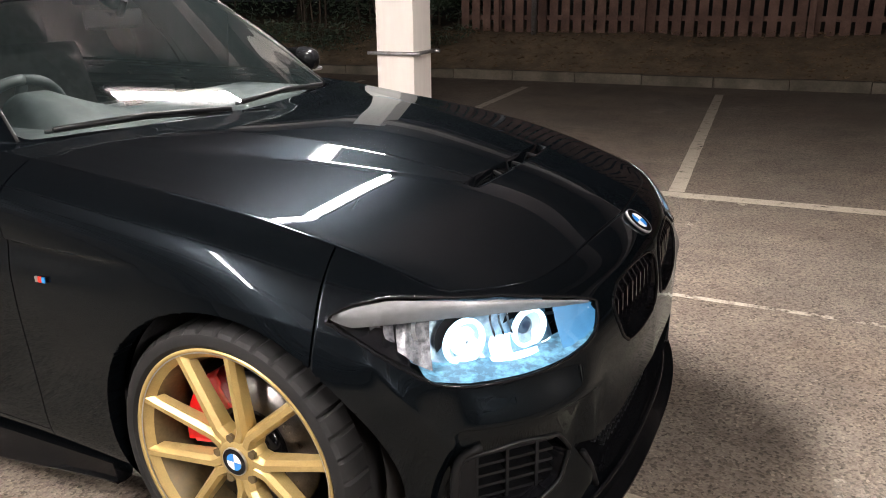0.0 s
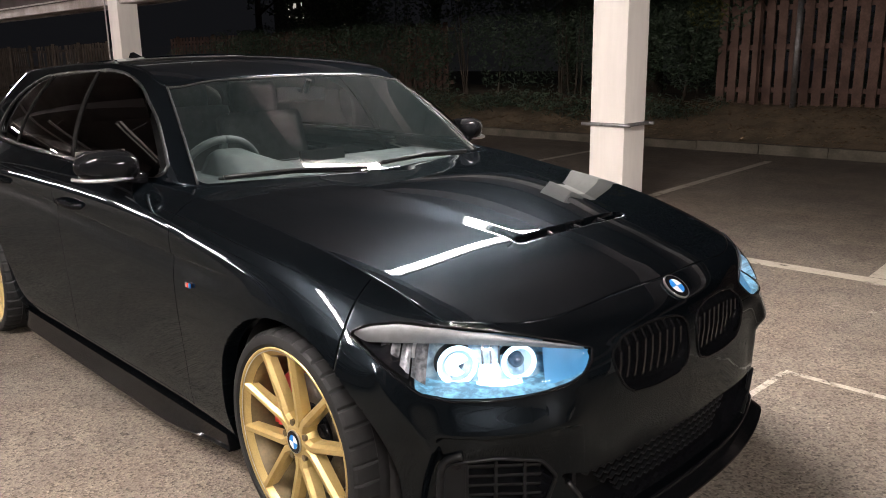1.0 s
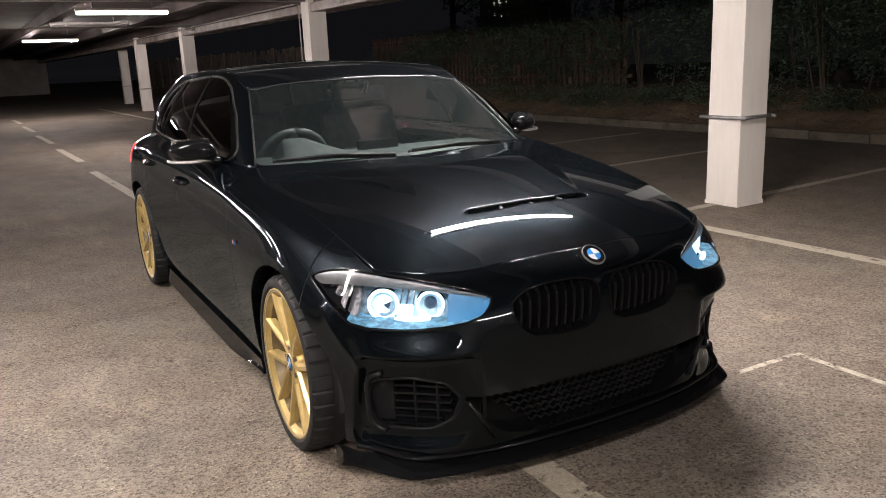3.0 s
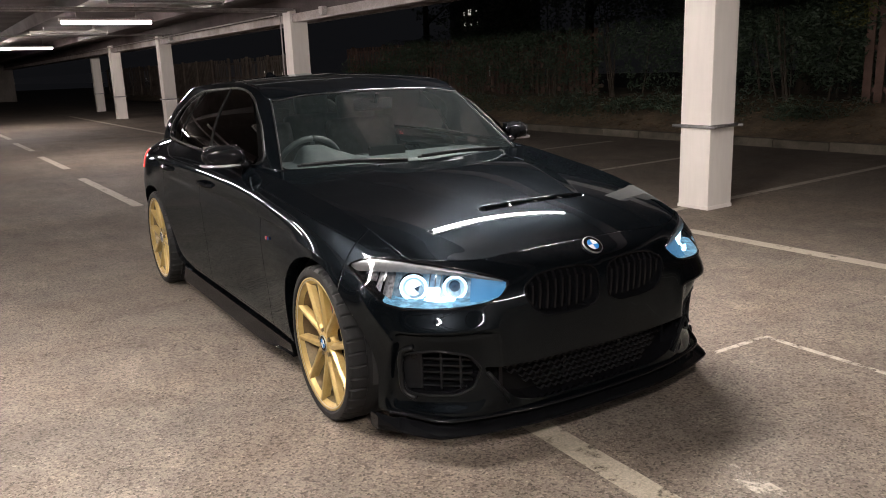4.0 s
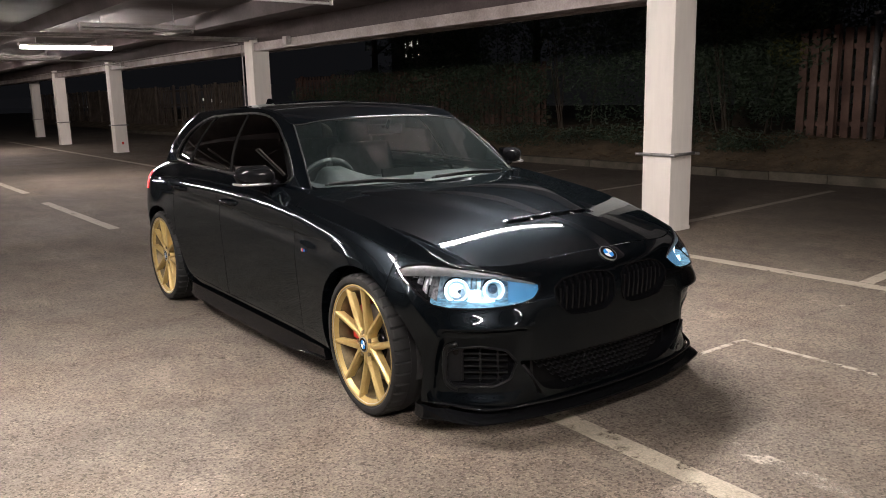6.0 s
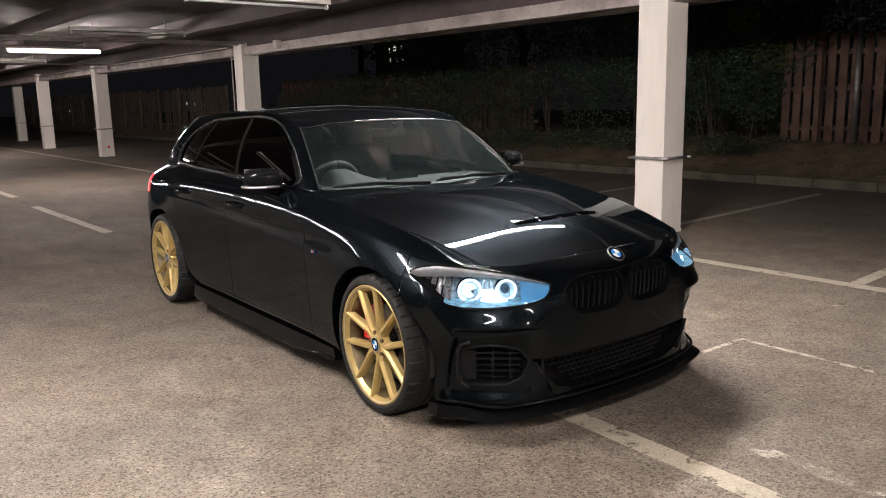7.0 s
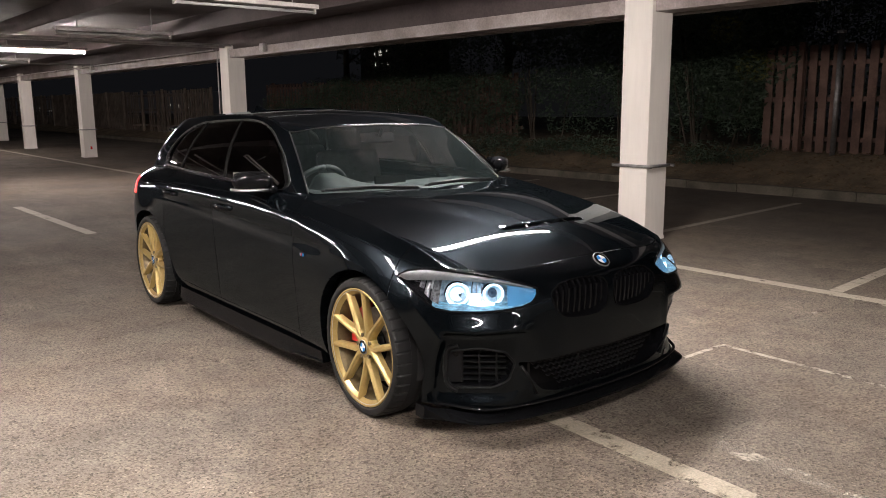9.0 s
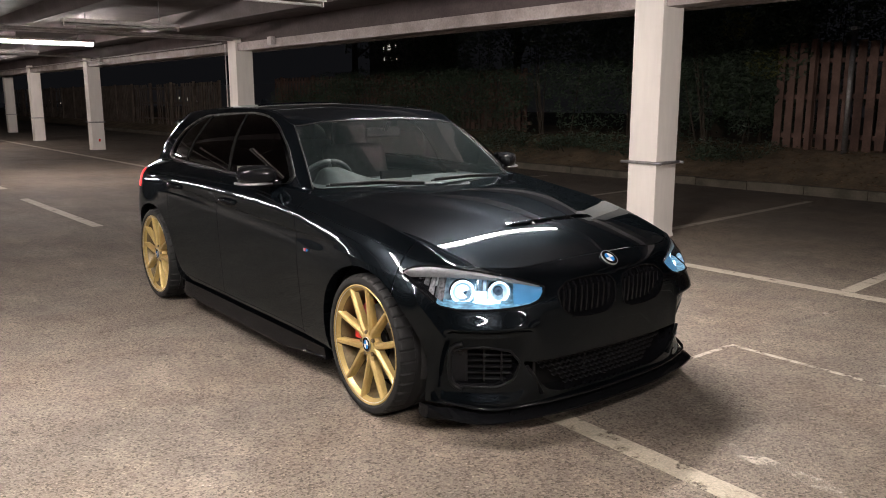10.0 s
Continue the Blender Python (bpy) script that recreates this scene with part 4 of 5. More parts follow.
def wheel(spin):
    """A wheel that faces -y, with tyre, ten spokes in five pairs, emblem, brake disc and caliper."""
    w = part("wheel", lathe([(0.246, -0.086), (RIM_R - 0.010, -0.098), (RIM_R, -0.1085), (RIM_R + 0.006, -0.1085), (RIM_R + 0.007, -0.098)], 96),
             M_GOLD, car, "satin gold alloy wheel with five pairs of spokes", True)

    # barrel in the darker gold, shade painted in
    part("barrel", lathe([(0.236, 0.10), (0.232, 0.02), (0.230, -0.045), (0.246, -0.086)], 64), M_BARREL, w, "inner rim barrel in a gold darkened for shade", True)

    def tread(k, j):
        d = 0.0
        if j in (5, 6, 7) and k % 7 < 1:
            d -= 0.006
        if j in (9, 12):
            d -= 0.007
        return d
    side = [(RIM_R - 0.004, -0.092), (RIM_R + 0.004, -0.104), (0.284, -0.113), (0.297, -0.1135), (0.307, -0.110), (0.3145, -0.103), (0.3190, -0.093), (0.3205, -0.070),
            (0.3215, -0.041), (0.3215, -0.036), (0.322, -0.006), (0.322, 0.006), (0.3215, 0.036), (0.3215, 0.041), (0.319, 0.093), (0.307, 0.110), (0.280, 0.113), (0.240, 0.10)]
    tyre = part("tyre", lathe(side, 280, tread), M_RUBBER, w, "low-profile black tyre", True)
    sharp(tyre, 22)
    part("rim_edge", lathe([(RIM_R - 0.006, -0.1045), (RIM_R + 0.001, -0.1065), (RIM_R + 0.004, -0.104)], 96), M_SILVER, w, "bright machined rim edge", True)
    arms = [spoke_mesh(s) for s in (-1, 1)]
    for k in range(5):
        for arm in arms:
            part("spoke", turned(arm, radians(spin + 72 * k)), M_GOLD, w)
    part("hub", lathe([(0.0, -0.030), (0.062, -0.030), (0.062, -0.060), (0.057, -0.078), (0.050, -0.086), (0.038, -0.0885), (0.0, -0.0885)], 48), M_GOLD, w, "", True)
    for k in range(5):
        a = radians(spin + 36 + 72 * k)
        bm = rod((0.054 * math.cos(a), -0.080, 0.054 * math.sin(a)), (0.054 * math.cos(a), -0.0885, 0.054 * math.sin(a)), 0.0105, 6)
        # bolts take the same shade-darkened gold
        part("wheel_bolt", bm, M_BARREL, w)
    cap = roundel(w, 0.034, 0.004)
    cap.location = (0, -0.0885, 0)
    part("brake_disc", lathe([(0.075, -0.022), (0.172, -0.022), (0.172, 0.006), (0.075, 0.006)], 64), M_DISC, w, "grey vented brake disc", True)
    part("disc_bell", lathe([(0.0, -0.045), (0.080, -0.045), (0.092, -0.035), (0.094, -0.020)], 40), M_GLOSS, w, "", True)
    # black disc added for the shade deep inside the wheel
    part("inner_shade_disc", lathe([(0.0, 0.020), (0.20, 0.020), (0.225, 0.04)], 40), M_DARK, w)
    return w


def caliper(w, angle):
    prof = [(0.105, -0.036), (0.128, -0.042), (0.158, -0.046), (0.168, -0.039), (0.186, -0.041), (0.196, -0.025), (0.196, 0.02)]
    v, f = lathe(prof, 16, None, radians(angle - 36), radians(angle + 36))
    n = len(prof)
    f += [tuple(range(n)), tuple(range(len(v) - n, len(v)))[::-1]]
    part("brake_caliper", (v, f), M_RED, w, "bright red brake caliper", True)


for x, y, steer, spin in ((0.0, 0.752, -2.0, 66), (AXLE_R, 0.772, 0.0, 48)):
    for s in (-1, 1):
        w = wheel(spin)
        caliper(w, 150 if x == 0 else 30)
        w.matrix_local = pose(x, s * y, TYRE_R + 0.001, 0, 0, steer + (0 if s < 0 else 180))
        # wheel well
        v, f = lathe([(ARCH + 0.004, 0.80), (ARCH + 0.03, 0.70), (ARCH + 0.03, 0.50), (0.0, 0.50)], 40, None, radians(-14), radians(194))
        f = [q if s > 0 else q[::-1] for q in f]
        v = [(a + x, s * b, c + WHEEL_Z + 0.01) for a, b, c in v]
        part("wheel_arch_liner", (v, f), M_MATT, car, "", True)

# floor of the car, so that no light comes through
bm = box(2.0, 1.5, 0.02, (-1.37, 0, 0.17))
add(bm, box(1.0, 0.98, 0.02, (0.10, 0, 0.20)))
add(bm, box(0.7, 0.98, 0.02, (-2.8, 0, 0.22)))
part("underbody", bm, M_DARK, car)
bm = box(0.02, 1.20, 0.62, (0.28, 0, 0.48))
part("engine_bulkhead", bm, M_DARK, car)

# ---- nose details ----
def mirror_pair(name, vf, mat, parent=None, label="", smooth=True):
    a = part(name, vf, mat, parent or car, label, smooth)
    b = part(name, mirrored(*vf), mat, parent or car, label, smooth)
    return a, b


# kidney grilles
kid_sides = mirror_pair("kidney_grille", kid_wall, M_GLOSS, None, "gloss black kidney grille with upright slats")
for s, holder in ((1, kid_sides[0]), (-1, kid_sides[1])):
    kv = np.array(kid_wall[0][:len(kid_wall[0]) // 2])
    for k in range(9):
        y = 0.052 + 0.0325 * k
        near_k = kv[np.abs(kv[:, 1] - y) < 0.022]
        z0, z1 = near_k[:, 2].min() + 0.004, near_k[:, 2].max() - 0.004
        xf = near_k[:, 0].mean()
        bm = bmesh.new()
        path = [(xf - 0.040, z1 + 0.004), (xf - 0.020, z1 - 0.006), (xf - 0.004, z1 - 0.030), (xf - 0.002, (z0 + z1) / 2), (xf - 0.008, z0 + 0.015), (xf - 0.025, z0)]
        for y2 in (y - 0.0045, y + 0.0045):
            for px, pz in path:
                bm.verts.new((px, s * y2, pz))
            for px, pz in path[::-1]:
                bm.verts.new((px - 0.035, s * y2, pz))
        bm.verts.ensure_lookup_table()
        n = 2 * len(path)
        bm.faces.new([bm.verts[i] for i in range(n)])
        bm.faces.new([bm.verts[n + i] for i in range(n)][::-1])
        for i in range(n):
            bm.faces.new([bm.verts[i], bm.verts[(i + 1) % n], bm.verts[n + (i + 1) % n], bm.verts[n + i]])
        part("slat", bm, M_GLOSS, holder)
    # black sheet in place of the shade behind the slats
    part("grille_shade_sheet", box(0.01, 0.325, 0.18, (0.612, s * 0.185, 0.585)), M_DARK, holder)

# lower air intake with a diamond mesh
intake = part("air_intake", both(*int_wall), M_GLOSS, car, "black lower air intake with a diamond mesh", True)
# black sheet that paints the intake's depth as shade
part("intake_shade_sheet", box(0.01, 1.0, 0.22, (0.60, 0, 0.27)), M_DARK, intake)


def nose_x(y):
    return 0.712 - 0.24 * abs(y) ** 2.3


bm = bmesh.new()
for r in range(7):
    z = 0.205 + 0.022 * r
    for k in range(29):
        y = -0.448 + 0.032 * k + (0.016 if r % 2 else 0)
        if abs(y) < 0.25 + 0.22 * (z - 0.19) / 0.16:
            x = nose_x(y) - 0.035
            for dy in (-1, 1):
                add(bm, box(0.010, 0.020, 0.005, (x, y + dy * 0.008, z + 0.0055), 0, pose(0, 0, 0, dy * 35, 0, 0)))
mesh_ob = part("intake_mesh", bm, M_TRIM, intake)
mesh_ob["kind"] = "stuff"
for k in range(4):
    y = -0.42 + 0.28 * k
    part("intake_post", box(0.012, 0.016, 0.15, (nose_x(y) - 0.045, y, 0.27), 0.003), M_GLOSS, intake)

# side vents of the bumper
fogs = mirror_pair("side_vent", fog_wall, M_GLOSS, None, "black bumper side vent with slats and a parking sensor")
for s, holder in ((1, fogs[0]), (-1, fogs[1])):
    out = pose(0.0, 0, 0, 0, 0, s * 42)
    at = Vector((0.535, s * 0.665, 0.33))
    # black sheet put in for the shade inside the vent
    part("vent_shade_sheet", box(0.01, 0.34, 0.26, at + Vector((-0.075, -s * 0.06, 0)), 0, out), M_DARK, holder)
    for k in range(6):
        part("vent_slat", box(0.030, 0.190, 0.0075, at + out.to_3x3() @ Vector((-0.035, -s * 0.060, -0.062 + 0.026 * k)), 0.002, out), M_TRIM, holder)
    for k in range(3):
        part("vent_post", box(0.028, 0.008, 0.15, at + out.to_3x3() @ Vector((-0.030, s * (0.030 - 0.072 * k), 0.002)), 0.002, out), M_TRIM, holder)
    part("vent_plate", box(0.02, 0.085, 0.15, at + out.to_3x3() @ Vector((-0.026, s * 0.075, 0.0)), 0.008, out), M_TRIM, holder)
    c = at + out.to_3x3() @ Vector((-0.014, s * 0.055, 0.052))
    part("parking_sensor", rod(c, c + out.to_3x3() @ Vector((0.004, 0, 0)), 0.0115, 18), M_GLOSS, holder)

# emblem at the bonnet's edge
em = roundel(car, 0.041, 0.006)
em.matrix_local = look((0.666, 0, 0.7205), (0.666 + 0.60, 0, 0.7205 + 0.80)) @ pose(0, 0, 0, 90, 0, 0)


# splitter below the bumper
def splitter():
    verts, faces = [], []
    ys = np.linspace(-0.835, 0.835, 61)
    for y in ys:
        a = abs(y)
        x = 0.758 - 0.28 * a ** 2.6 - 0.14 * step_up((a - 0.68) / 0.16)
        lift = 0.045 * step_up((a - 0.775) / 0.06)
        wide = 0.16 - 0.10 * step_up((a - 0.68) / 0.12)
        for px, pz in ((x - wide, 0.116), (x - 0.012, 0.111), (x, 0.114 + lift * 0.5), (x, 0.120 + lift), (x - 0.010, 0.124 + lift), (x - wide, 0.150 + lift * 0.4)):
            verts.append((px, y, pz))
    for k in range(len(ys) - 1):
        for j in range(6):
            a, b = k * 6 + j, k * 6 + (j + 1) % 6
            faces.append((a, b, b + 6, a + 6))
    faces += [tuple(range(6))[::-1], tuple(range(len(verts) - 6, len(verts)))]
    return verts, faces


sharp(part("splitter", splitter(), M_SKIRT, car, "gloss black front splitter", True), 40)
lip = [(0.722 - 0.30 * abs(y) ** 2.5 - 0.10 * float(step_up((abs(y) - 0.66) / 0.14)), y, 0.158 + 0.02 * float(step_up((abs(y) - 0.6) / 0.2))) for y in np.linspace(-0.79, 0.79, 49)]
part("splitter_lip", pipe(lip, 0.0075), M_GLOSS, car, "", True)
# blades beside the side vents and fins towards the lower intake
for s in (-1, 1):
    pts = [(0.535, s * 0.726, 0.434), (0.502, s * 0.752, 0.416), (0.490, s * 0.756, 0.370), (0.486, s * 0.752, 0.310), (0.490, s * 0.742, 0.258), (0.520, s * 0.714, 0.234)]
    part("bumper_blade", pipe([tuple(p) for p in curve(pts, np.linspace(0, 1, 20))], 0.010, 10), M_TRIM, car, "", True)
    part("bumper_fin", pipe([(0.682, s * 0.505, 0.335), (0.690, s * 0.470, 0.285), (0.696, s * 0.425, 0.205)], 0.008), M_TRIM, car, "", True)
# side skirts
for s in (-1, 1):
    verts, faces = [], []
    xs = np.linspace(-2.33, -0.40, 40)
    for x in xs:
        e = step_up((x + 2.36) / 0.12) * step_up((-0.38 - x) / 0.50)
        fin = 0.004 * step_up((x + 1.0) / 0.6)
        for y, z in ((0.70, 0.150), (0.80, 0.118 + 0.02 * (1 - e)), (0.828 + 0.018 * e + fin, 0.112 + 0.03 * (1 - e)), (0.833 + 0.018 * e + fin, 0.120 + 0.03 * (1 - e)), (0.829 + 0.017 * e, 0.150), (0.838, 0.205)):
            verts.append((x, s * y, z))
    for k in range(len(xs) - 1):
        for j in range(6):
            a, b = k * 6 + j, k * 6 + (j + 1) % 6
            faces.append((a, b, b + 6, a + 6) if s < 0 else (b, a, a + 6, b + 6))
    faces += [tuple(range(6)), tuple(range(len(verts) - 6, len(verts)))]
    sharp(part("side_skirt", (verts, faces), M_SKIRT, car, "gloss black side skirt", True), 40)

# ---- headlights ----
COVER = np.array(lamp_cover[0])
COVER_Q = corner_proj(COVER)


def on_lamp(angle, z, deep, s):
    """A place on the headlight's cover by angle and height, set back by some depth."""
    d = np.linalg.norm(COVER_Q - np.array((deg(angle), z)), axis=1)
    k = np.argsort(d)[:6]
    w = 1 / (d[k] + 0.002)
    p = (COVER[k] * w[:, None]).sum(axis=0) / w.sum()
    return Vector((p[0] - deep * 0.75, s * (p[1] - deep * 0.65), z))


for s in (1, -1):
    flip = (lambda vf: vf) if s > 0 else (lambda vf: mirrored(*vf))
    lamp = part("headlight", flip(lamp_wall), M_DARK, car, "lit headlight with two blue-white light rings behind a clear cover", True)
    cover = part("lamp_cover", flip(lamp_cover), M_LENS, lamp, "clear plastic cover", True)
    cover.visible_shadow = False
    inner = [(x - 0.100, y - 0.075, z) for x, y, z in lamp_cover[0]]
    part("housing", flip((inner, lamp_cover[1])), M_TRIM, lamp, "", True)
    turn = pose(0, 0, 0, 0, 0, s * 30)

    def shell(name, angles, low, high, deep, mat, label=""):
        """A strip behind the cover, between two heights along some angles."""
        bm = bmesh.new()
        rows = [[bm.verts.new(on_lamp(a, low(a) + (high(a) - low(a)) * k / 5, deep(a) + 0.012 * math.sin(math.pi * k / 5), s)) for k in range(6)] for a in angles]
        for p, q in zip(rows[:-1], rows[1:]):
            for k in range(5):
                bm.faces.new((p[k], p[k + 1], q[k + 1], q[k]))
        return part(name, bm, mat, lamp, label, True)

    def floor_z(a):
        return float(np.interp(a, (31.2, 33, 38, 48, 59, 65, 71), (.640, .607, .588, .578, .585, .630, .682)))

    def roof_z(a):
        return float(np.interp(a, (31.2, 33.5, 44, 57, 66, 71), (.646, .655, .688, .706, .700, .694)))

    def bowl(at, r, bright):
        c = Vector((at[0], s * at[1], at[2]))
        m = Matrix.Translation(c) @ turn @ pose(0, 0, 0, 0, 0, 90)

        def piece(name, vf, mat, label=""):
            ob = part(name, vf, mat, lamp, label, True)
            ob.matrix_local = m
        tube = [(r * (0.90 + 0.10 * math.cos(t)), -0.012 + 0.009 * math.sin(t)) for t in np.linspace(0, 2 * math.pi, 9)]
        piece("light_ring", lathe(tube, 40), M_HALO, "glowing blue-white light ring")
        piece("projector_lens", lathe([(0.0, -0.012), (r * 0.25, -0.009), (r * 0.42, 0.000), (r * 0.46, 0.02)], 28), M_PROJECTOR, "glass projector lens")
        piece("bezel", lathe([(r * 0.46, 0.014), (r * 0.84, -0.004)], 32), M_REFLECTOR)
        piece("ring_backing", lathe([(0.0, 0.022), (r * 1.02, 0.020)], 24), M_TRIM)
        if bright:
            piece("led_disc", lathe([(0.0, -0.014), (r * 0.36, -0.013), (r * 0.60, -0.006)], 28, None, radians(20), radians(310)), M_BEAMLED)

    bowl((0.465, 0.672, 0.633), 0.050, True)
    bowl((0.560, 0.556, 0.634), 0.044, False)
    # pale reflector round the rings, light modules between them, floor below, blue panel towards the nose; floor and
    # panel glow in place of reflected light
    shell("reflector", np.linspace(39.5, 61.0, 22), floor_z, roof_z, lambda a: 0.085, M_BLUEPANEL, "pale reflector lit by the rings")
    shell("blue_panel", np.linspace(31.6, 40.5, 12), floor_z, roof_z, lambda a: 0.005 + 0.016 * (a - 31.6) / 8.9, M_BLUEGLOW, "blue panel with reflected light put in as glow")
    bm = bmesh.new()
    rows = [[bm.verts.new(on_lamp(a, z0 - 0.002 + 0.003 * j + 0.0012 * (j > 0) * math.sin(1.7 * a + 2 * j), 0.004 + 0.017 * j, s)) for j in range(5)]
            for a, z0 in ((a, float(np.interp(a, (33, 36, 41, 48, 55.5, 59.5, 61), (.608, .596, .590, .586, .586, .594, .605)))) for a in np.linspace(33.5, 60.5, 48))]
    for p, q in zip(rows[:-1], rows[1:]):
        for j in range(4):
            bm.faces.new((p[j], p[j + 1], q[j + 1], q[j]))
    part("lamp_floor", bm, M_FLOORGLOW, lamp, "headlight floor with cyan glimmers put in as glow", True)
    shell("led_module", np.linspace(47.6, 50.6, 5), lambda a: 0.598, lambda a: 0.640, lambda a: 0.058, M_HALO, "glowing light module")
    shell("led_module", np.linspace(44.0, 51.0, 9), lambda a: 0.593 + 0.0004 * (a - 47) ** 2, lambda a: 0.607 - 0.0002 * (a - 47) ** 2, lambda a: 0.046, M_HALO, "glowing light module")
    for k in range(3):
        a0 = 47.4 + 1.3 * k
        shell("module_fin", (a0, a0 + 0.3), lambda a: 0.640, lambda a: roof_z(a) - 0.006, lambda a: 0.052, M_CHROME)
    shell("panel_edge", np.linspace(32.4, 41.0, 8), lambda a: 0.6365 + 0.0006 * (a - 32), lambda a: 0.6395 + 0.0006 * (a - 32), lambda a: 0.010 + 0.060 * (a - 31.8) / 8.7, M_SILVER)

    # brow trim over a lower lip, and the side marker
    bm = bmesh.new()
    rows = []
    for a in np.linspace(32.4, 72.4, 30):
        topz = float(np.interp(a, (32.4, 37, 43.7, 50, 57, 65, 70, 72.4), (.655, .673, .698, .716, .726, .728, .716, .704)))
        h = float(np.interp(a, (32.4, 44, 57, 65, 70, 72.4), (0.007, 0.016, 0.030, 0.040, 0.034, 0.010)))
        rows.append([bm.verts.new(on_lamp(a, topz + dz, d, s)) for dz, d in ((0.0, 0.003), (-h * 0.55, 0.004), (-h * 0.6, 0.008), (-h, 0.009), (-h - 0.003, 0.040))])
    for a, b in zip(rows[:-1], rows[1:]):
        for j in range(4):
            bm.faces.new((a[j], a[j + 1], b[j + 1], b[j]))
    part("brow_trim", bm, M_BROW, lamp, "satin silver brow trim", True)
    for k in range(4):
        a0 = 61.6 + 1.9 * k
        shell("side_reflector", np.linspace(a0, a0 + 1.6, 4), lambda a: floor_z(min(a, 65)) + 0.020 + 0.013 * k, lambda a: roof_z(a) - 0.004 - 0.002 * k, lambda a: 0.026 + 0.010 * math.sin(2.0 * a + k), M_MARKER)
    shell("marker_bar", np.linspace(61.0, 61.6, 3), lambda a: 0.660, lambda a: 0.692, lambda a: 0.018, M_SILVER, "bright marker bar")
    shell("inner_panel", np.linspace(58.8, 61.2, 4), lambda a: floor_z(a) + 0.012, roof_z, lambda a: 0.040, M_MARKER)
    shell("side_panel", np.linspace(61.5, 71.0, 10), lambda a: floor_z(a) + 0.002, roof_z, lambda a: 0.040 - 0.003 * (a - 61.5), M_GLOSS)

# ---- bonnet vent dividers ----
for k in (-1, 0, 1):
    y = 0.13 * k
    part("vent_divider", box(0.046, 0.009, 0.008, (0.330 - 0.020 * (y / 0.26) ** 2, y, 0.846), 0.002, pose(0, 0, 0, 0, 14, 18 * (1 if k >= 0 else -1))), M_TRIM, bonnet)

# ---- flank details ----
# mirrors
for s in (-1, 1):
    bm = bmesh.new()
    bmesh.ops.create_uvsphere(bm, u_segments=24, v_segments=16, radius=1)
    for v in bm.verts:
        x, y, z = v.co
        p = 2.6
        k = (abs(x) ** p + abs(y) ** p + abs(z) ** p) ** (-1 / p)
        x, y, z = x * k * 0.9, y * k * 0.93, z * k * 0.85
        back = 0.035 if x < 0 else 0.085
        v.co = (-0.98 + back * x * (1 - 0.25 * max(y * 1, -1)) - 0.035 * y, s * (0.895 + 0.100 * y), 1.015 + 0.062 * z * (1 - 0.18 * y))
    m = part("door_mirror", bm, M_SKIRT, car, "black door mirror with a silver indicator strip", True)
    part("mirror_arm", rod((-0.91, s * 0.78, 0.965), (-0.955, s * 0.87, 0.985), 0.022, 12), M_GLOSS, m, "", True)
    pts = [(-0.905, s * 0.835, 0.978), (-0.905, s * 0.88, 0.976), (-0.925, s * 0.935, 0.974), (-0.968, s * 0.980, 0.974), (-1.015, s * 0.994, 0.976)]
    part("indicator", pipe([tuple(p) for p in curve(pts, np.linspace(0, 1, 12))], 0.0065), M_SILVER, m, "silver indicator strip", True)
    part("mirror_glass", box(0.004, 0.16, 0.095, (-1.018, s * 0.89, 1.018), 0.0015, pose(0, 0, 0, 0, 0, s * 10)), M_CHROME, m)

# door handles
for s in (-1, 1):
    for x, z in ((-1.42, 0.832), (-2.26, 0.848)):
        h = part("door_handle", pipe([(x - 0.10, s * 0.858, z), (x - 0.07, s * 0.892, z + 0.002), (x, s * 0.900, z + 0.002), (x + 0.07, s * 0.892, z), (x + 0.10, s * 0.860, z - 0.002)], 0.013, 10), M_SKIRT, car, "", True)
    # wing badge: small coloured bars
    for k, m in enumerate((M_BLUE, M_BADGE_RED, M_SILVER)):
        part("wing_badge", box(0.010, 0.004, 0.014, (-0.475 - 0.011 * k, s * 0.8775, 0.688), 0.001), m, car)

# pillar strip between the doors' windows
def cabin_strip(u0, u1, v0, v1, lift, name, mat, label=""):
    us, vv = np.linspace(u0, u1, 5), np.linspace(v0, v1, 14)
    gg = CABIN.at(us, vv)
    nn = np.cross(np.gradient(gg, axis=0), np.gradient(gg, axis=1))
    nn /= np.linalg.norm(nn, axis=2, keepdims=True)
    v, f, _ = panel(gg - lift * nn, (), lift + 0.002)
    mirror_pair(name, (v, f), mat, None, label)


cabin_strip(UB - 0.006, UB + 0.004, 0.04, 0.91, 0.003, "door_pillar", M_DARK)
cabin_strip(CABIN.t[5] - 0.004, CABIN.t[5] + 0.003, 0.04, 0.88, 0.003, "window_divider", M_DARK)
cabin_strip(UC - 0.008, UA0 - 0.002, 0.012, 0.042, 0.004, "belt_trim", M_GLOSS)

# wipers
for y0, x0, y1, x1 in ((-0.10, -0.565, -0.60, -0.70), (0.52, -0.655, 0.00, -0.575)):
    blade = part("wiper", pipe([(x0 + 0.01, y0, 0.962), ((x0 + x1) / 2 - 0.005, (y0 + y1) / 2, 0.975), (x1 - 0.015, y1, 0.968)], 0.008, 8), M_TRIM, car, "black wiper arm", True)
    part("wiper_blade", pipe([(x0 + 0.0, y0 - 0.02, 0.953), ((x0 + x1) / 2 - 0.022, (y0 + y1) / 2, 0.966), (x1 - 0.035, y1 - 0.01, 0.962)], 0.006, 6), M_RUBBER, blade, "", True)
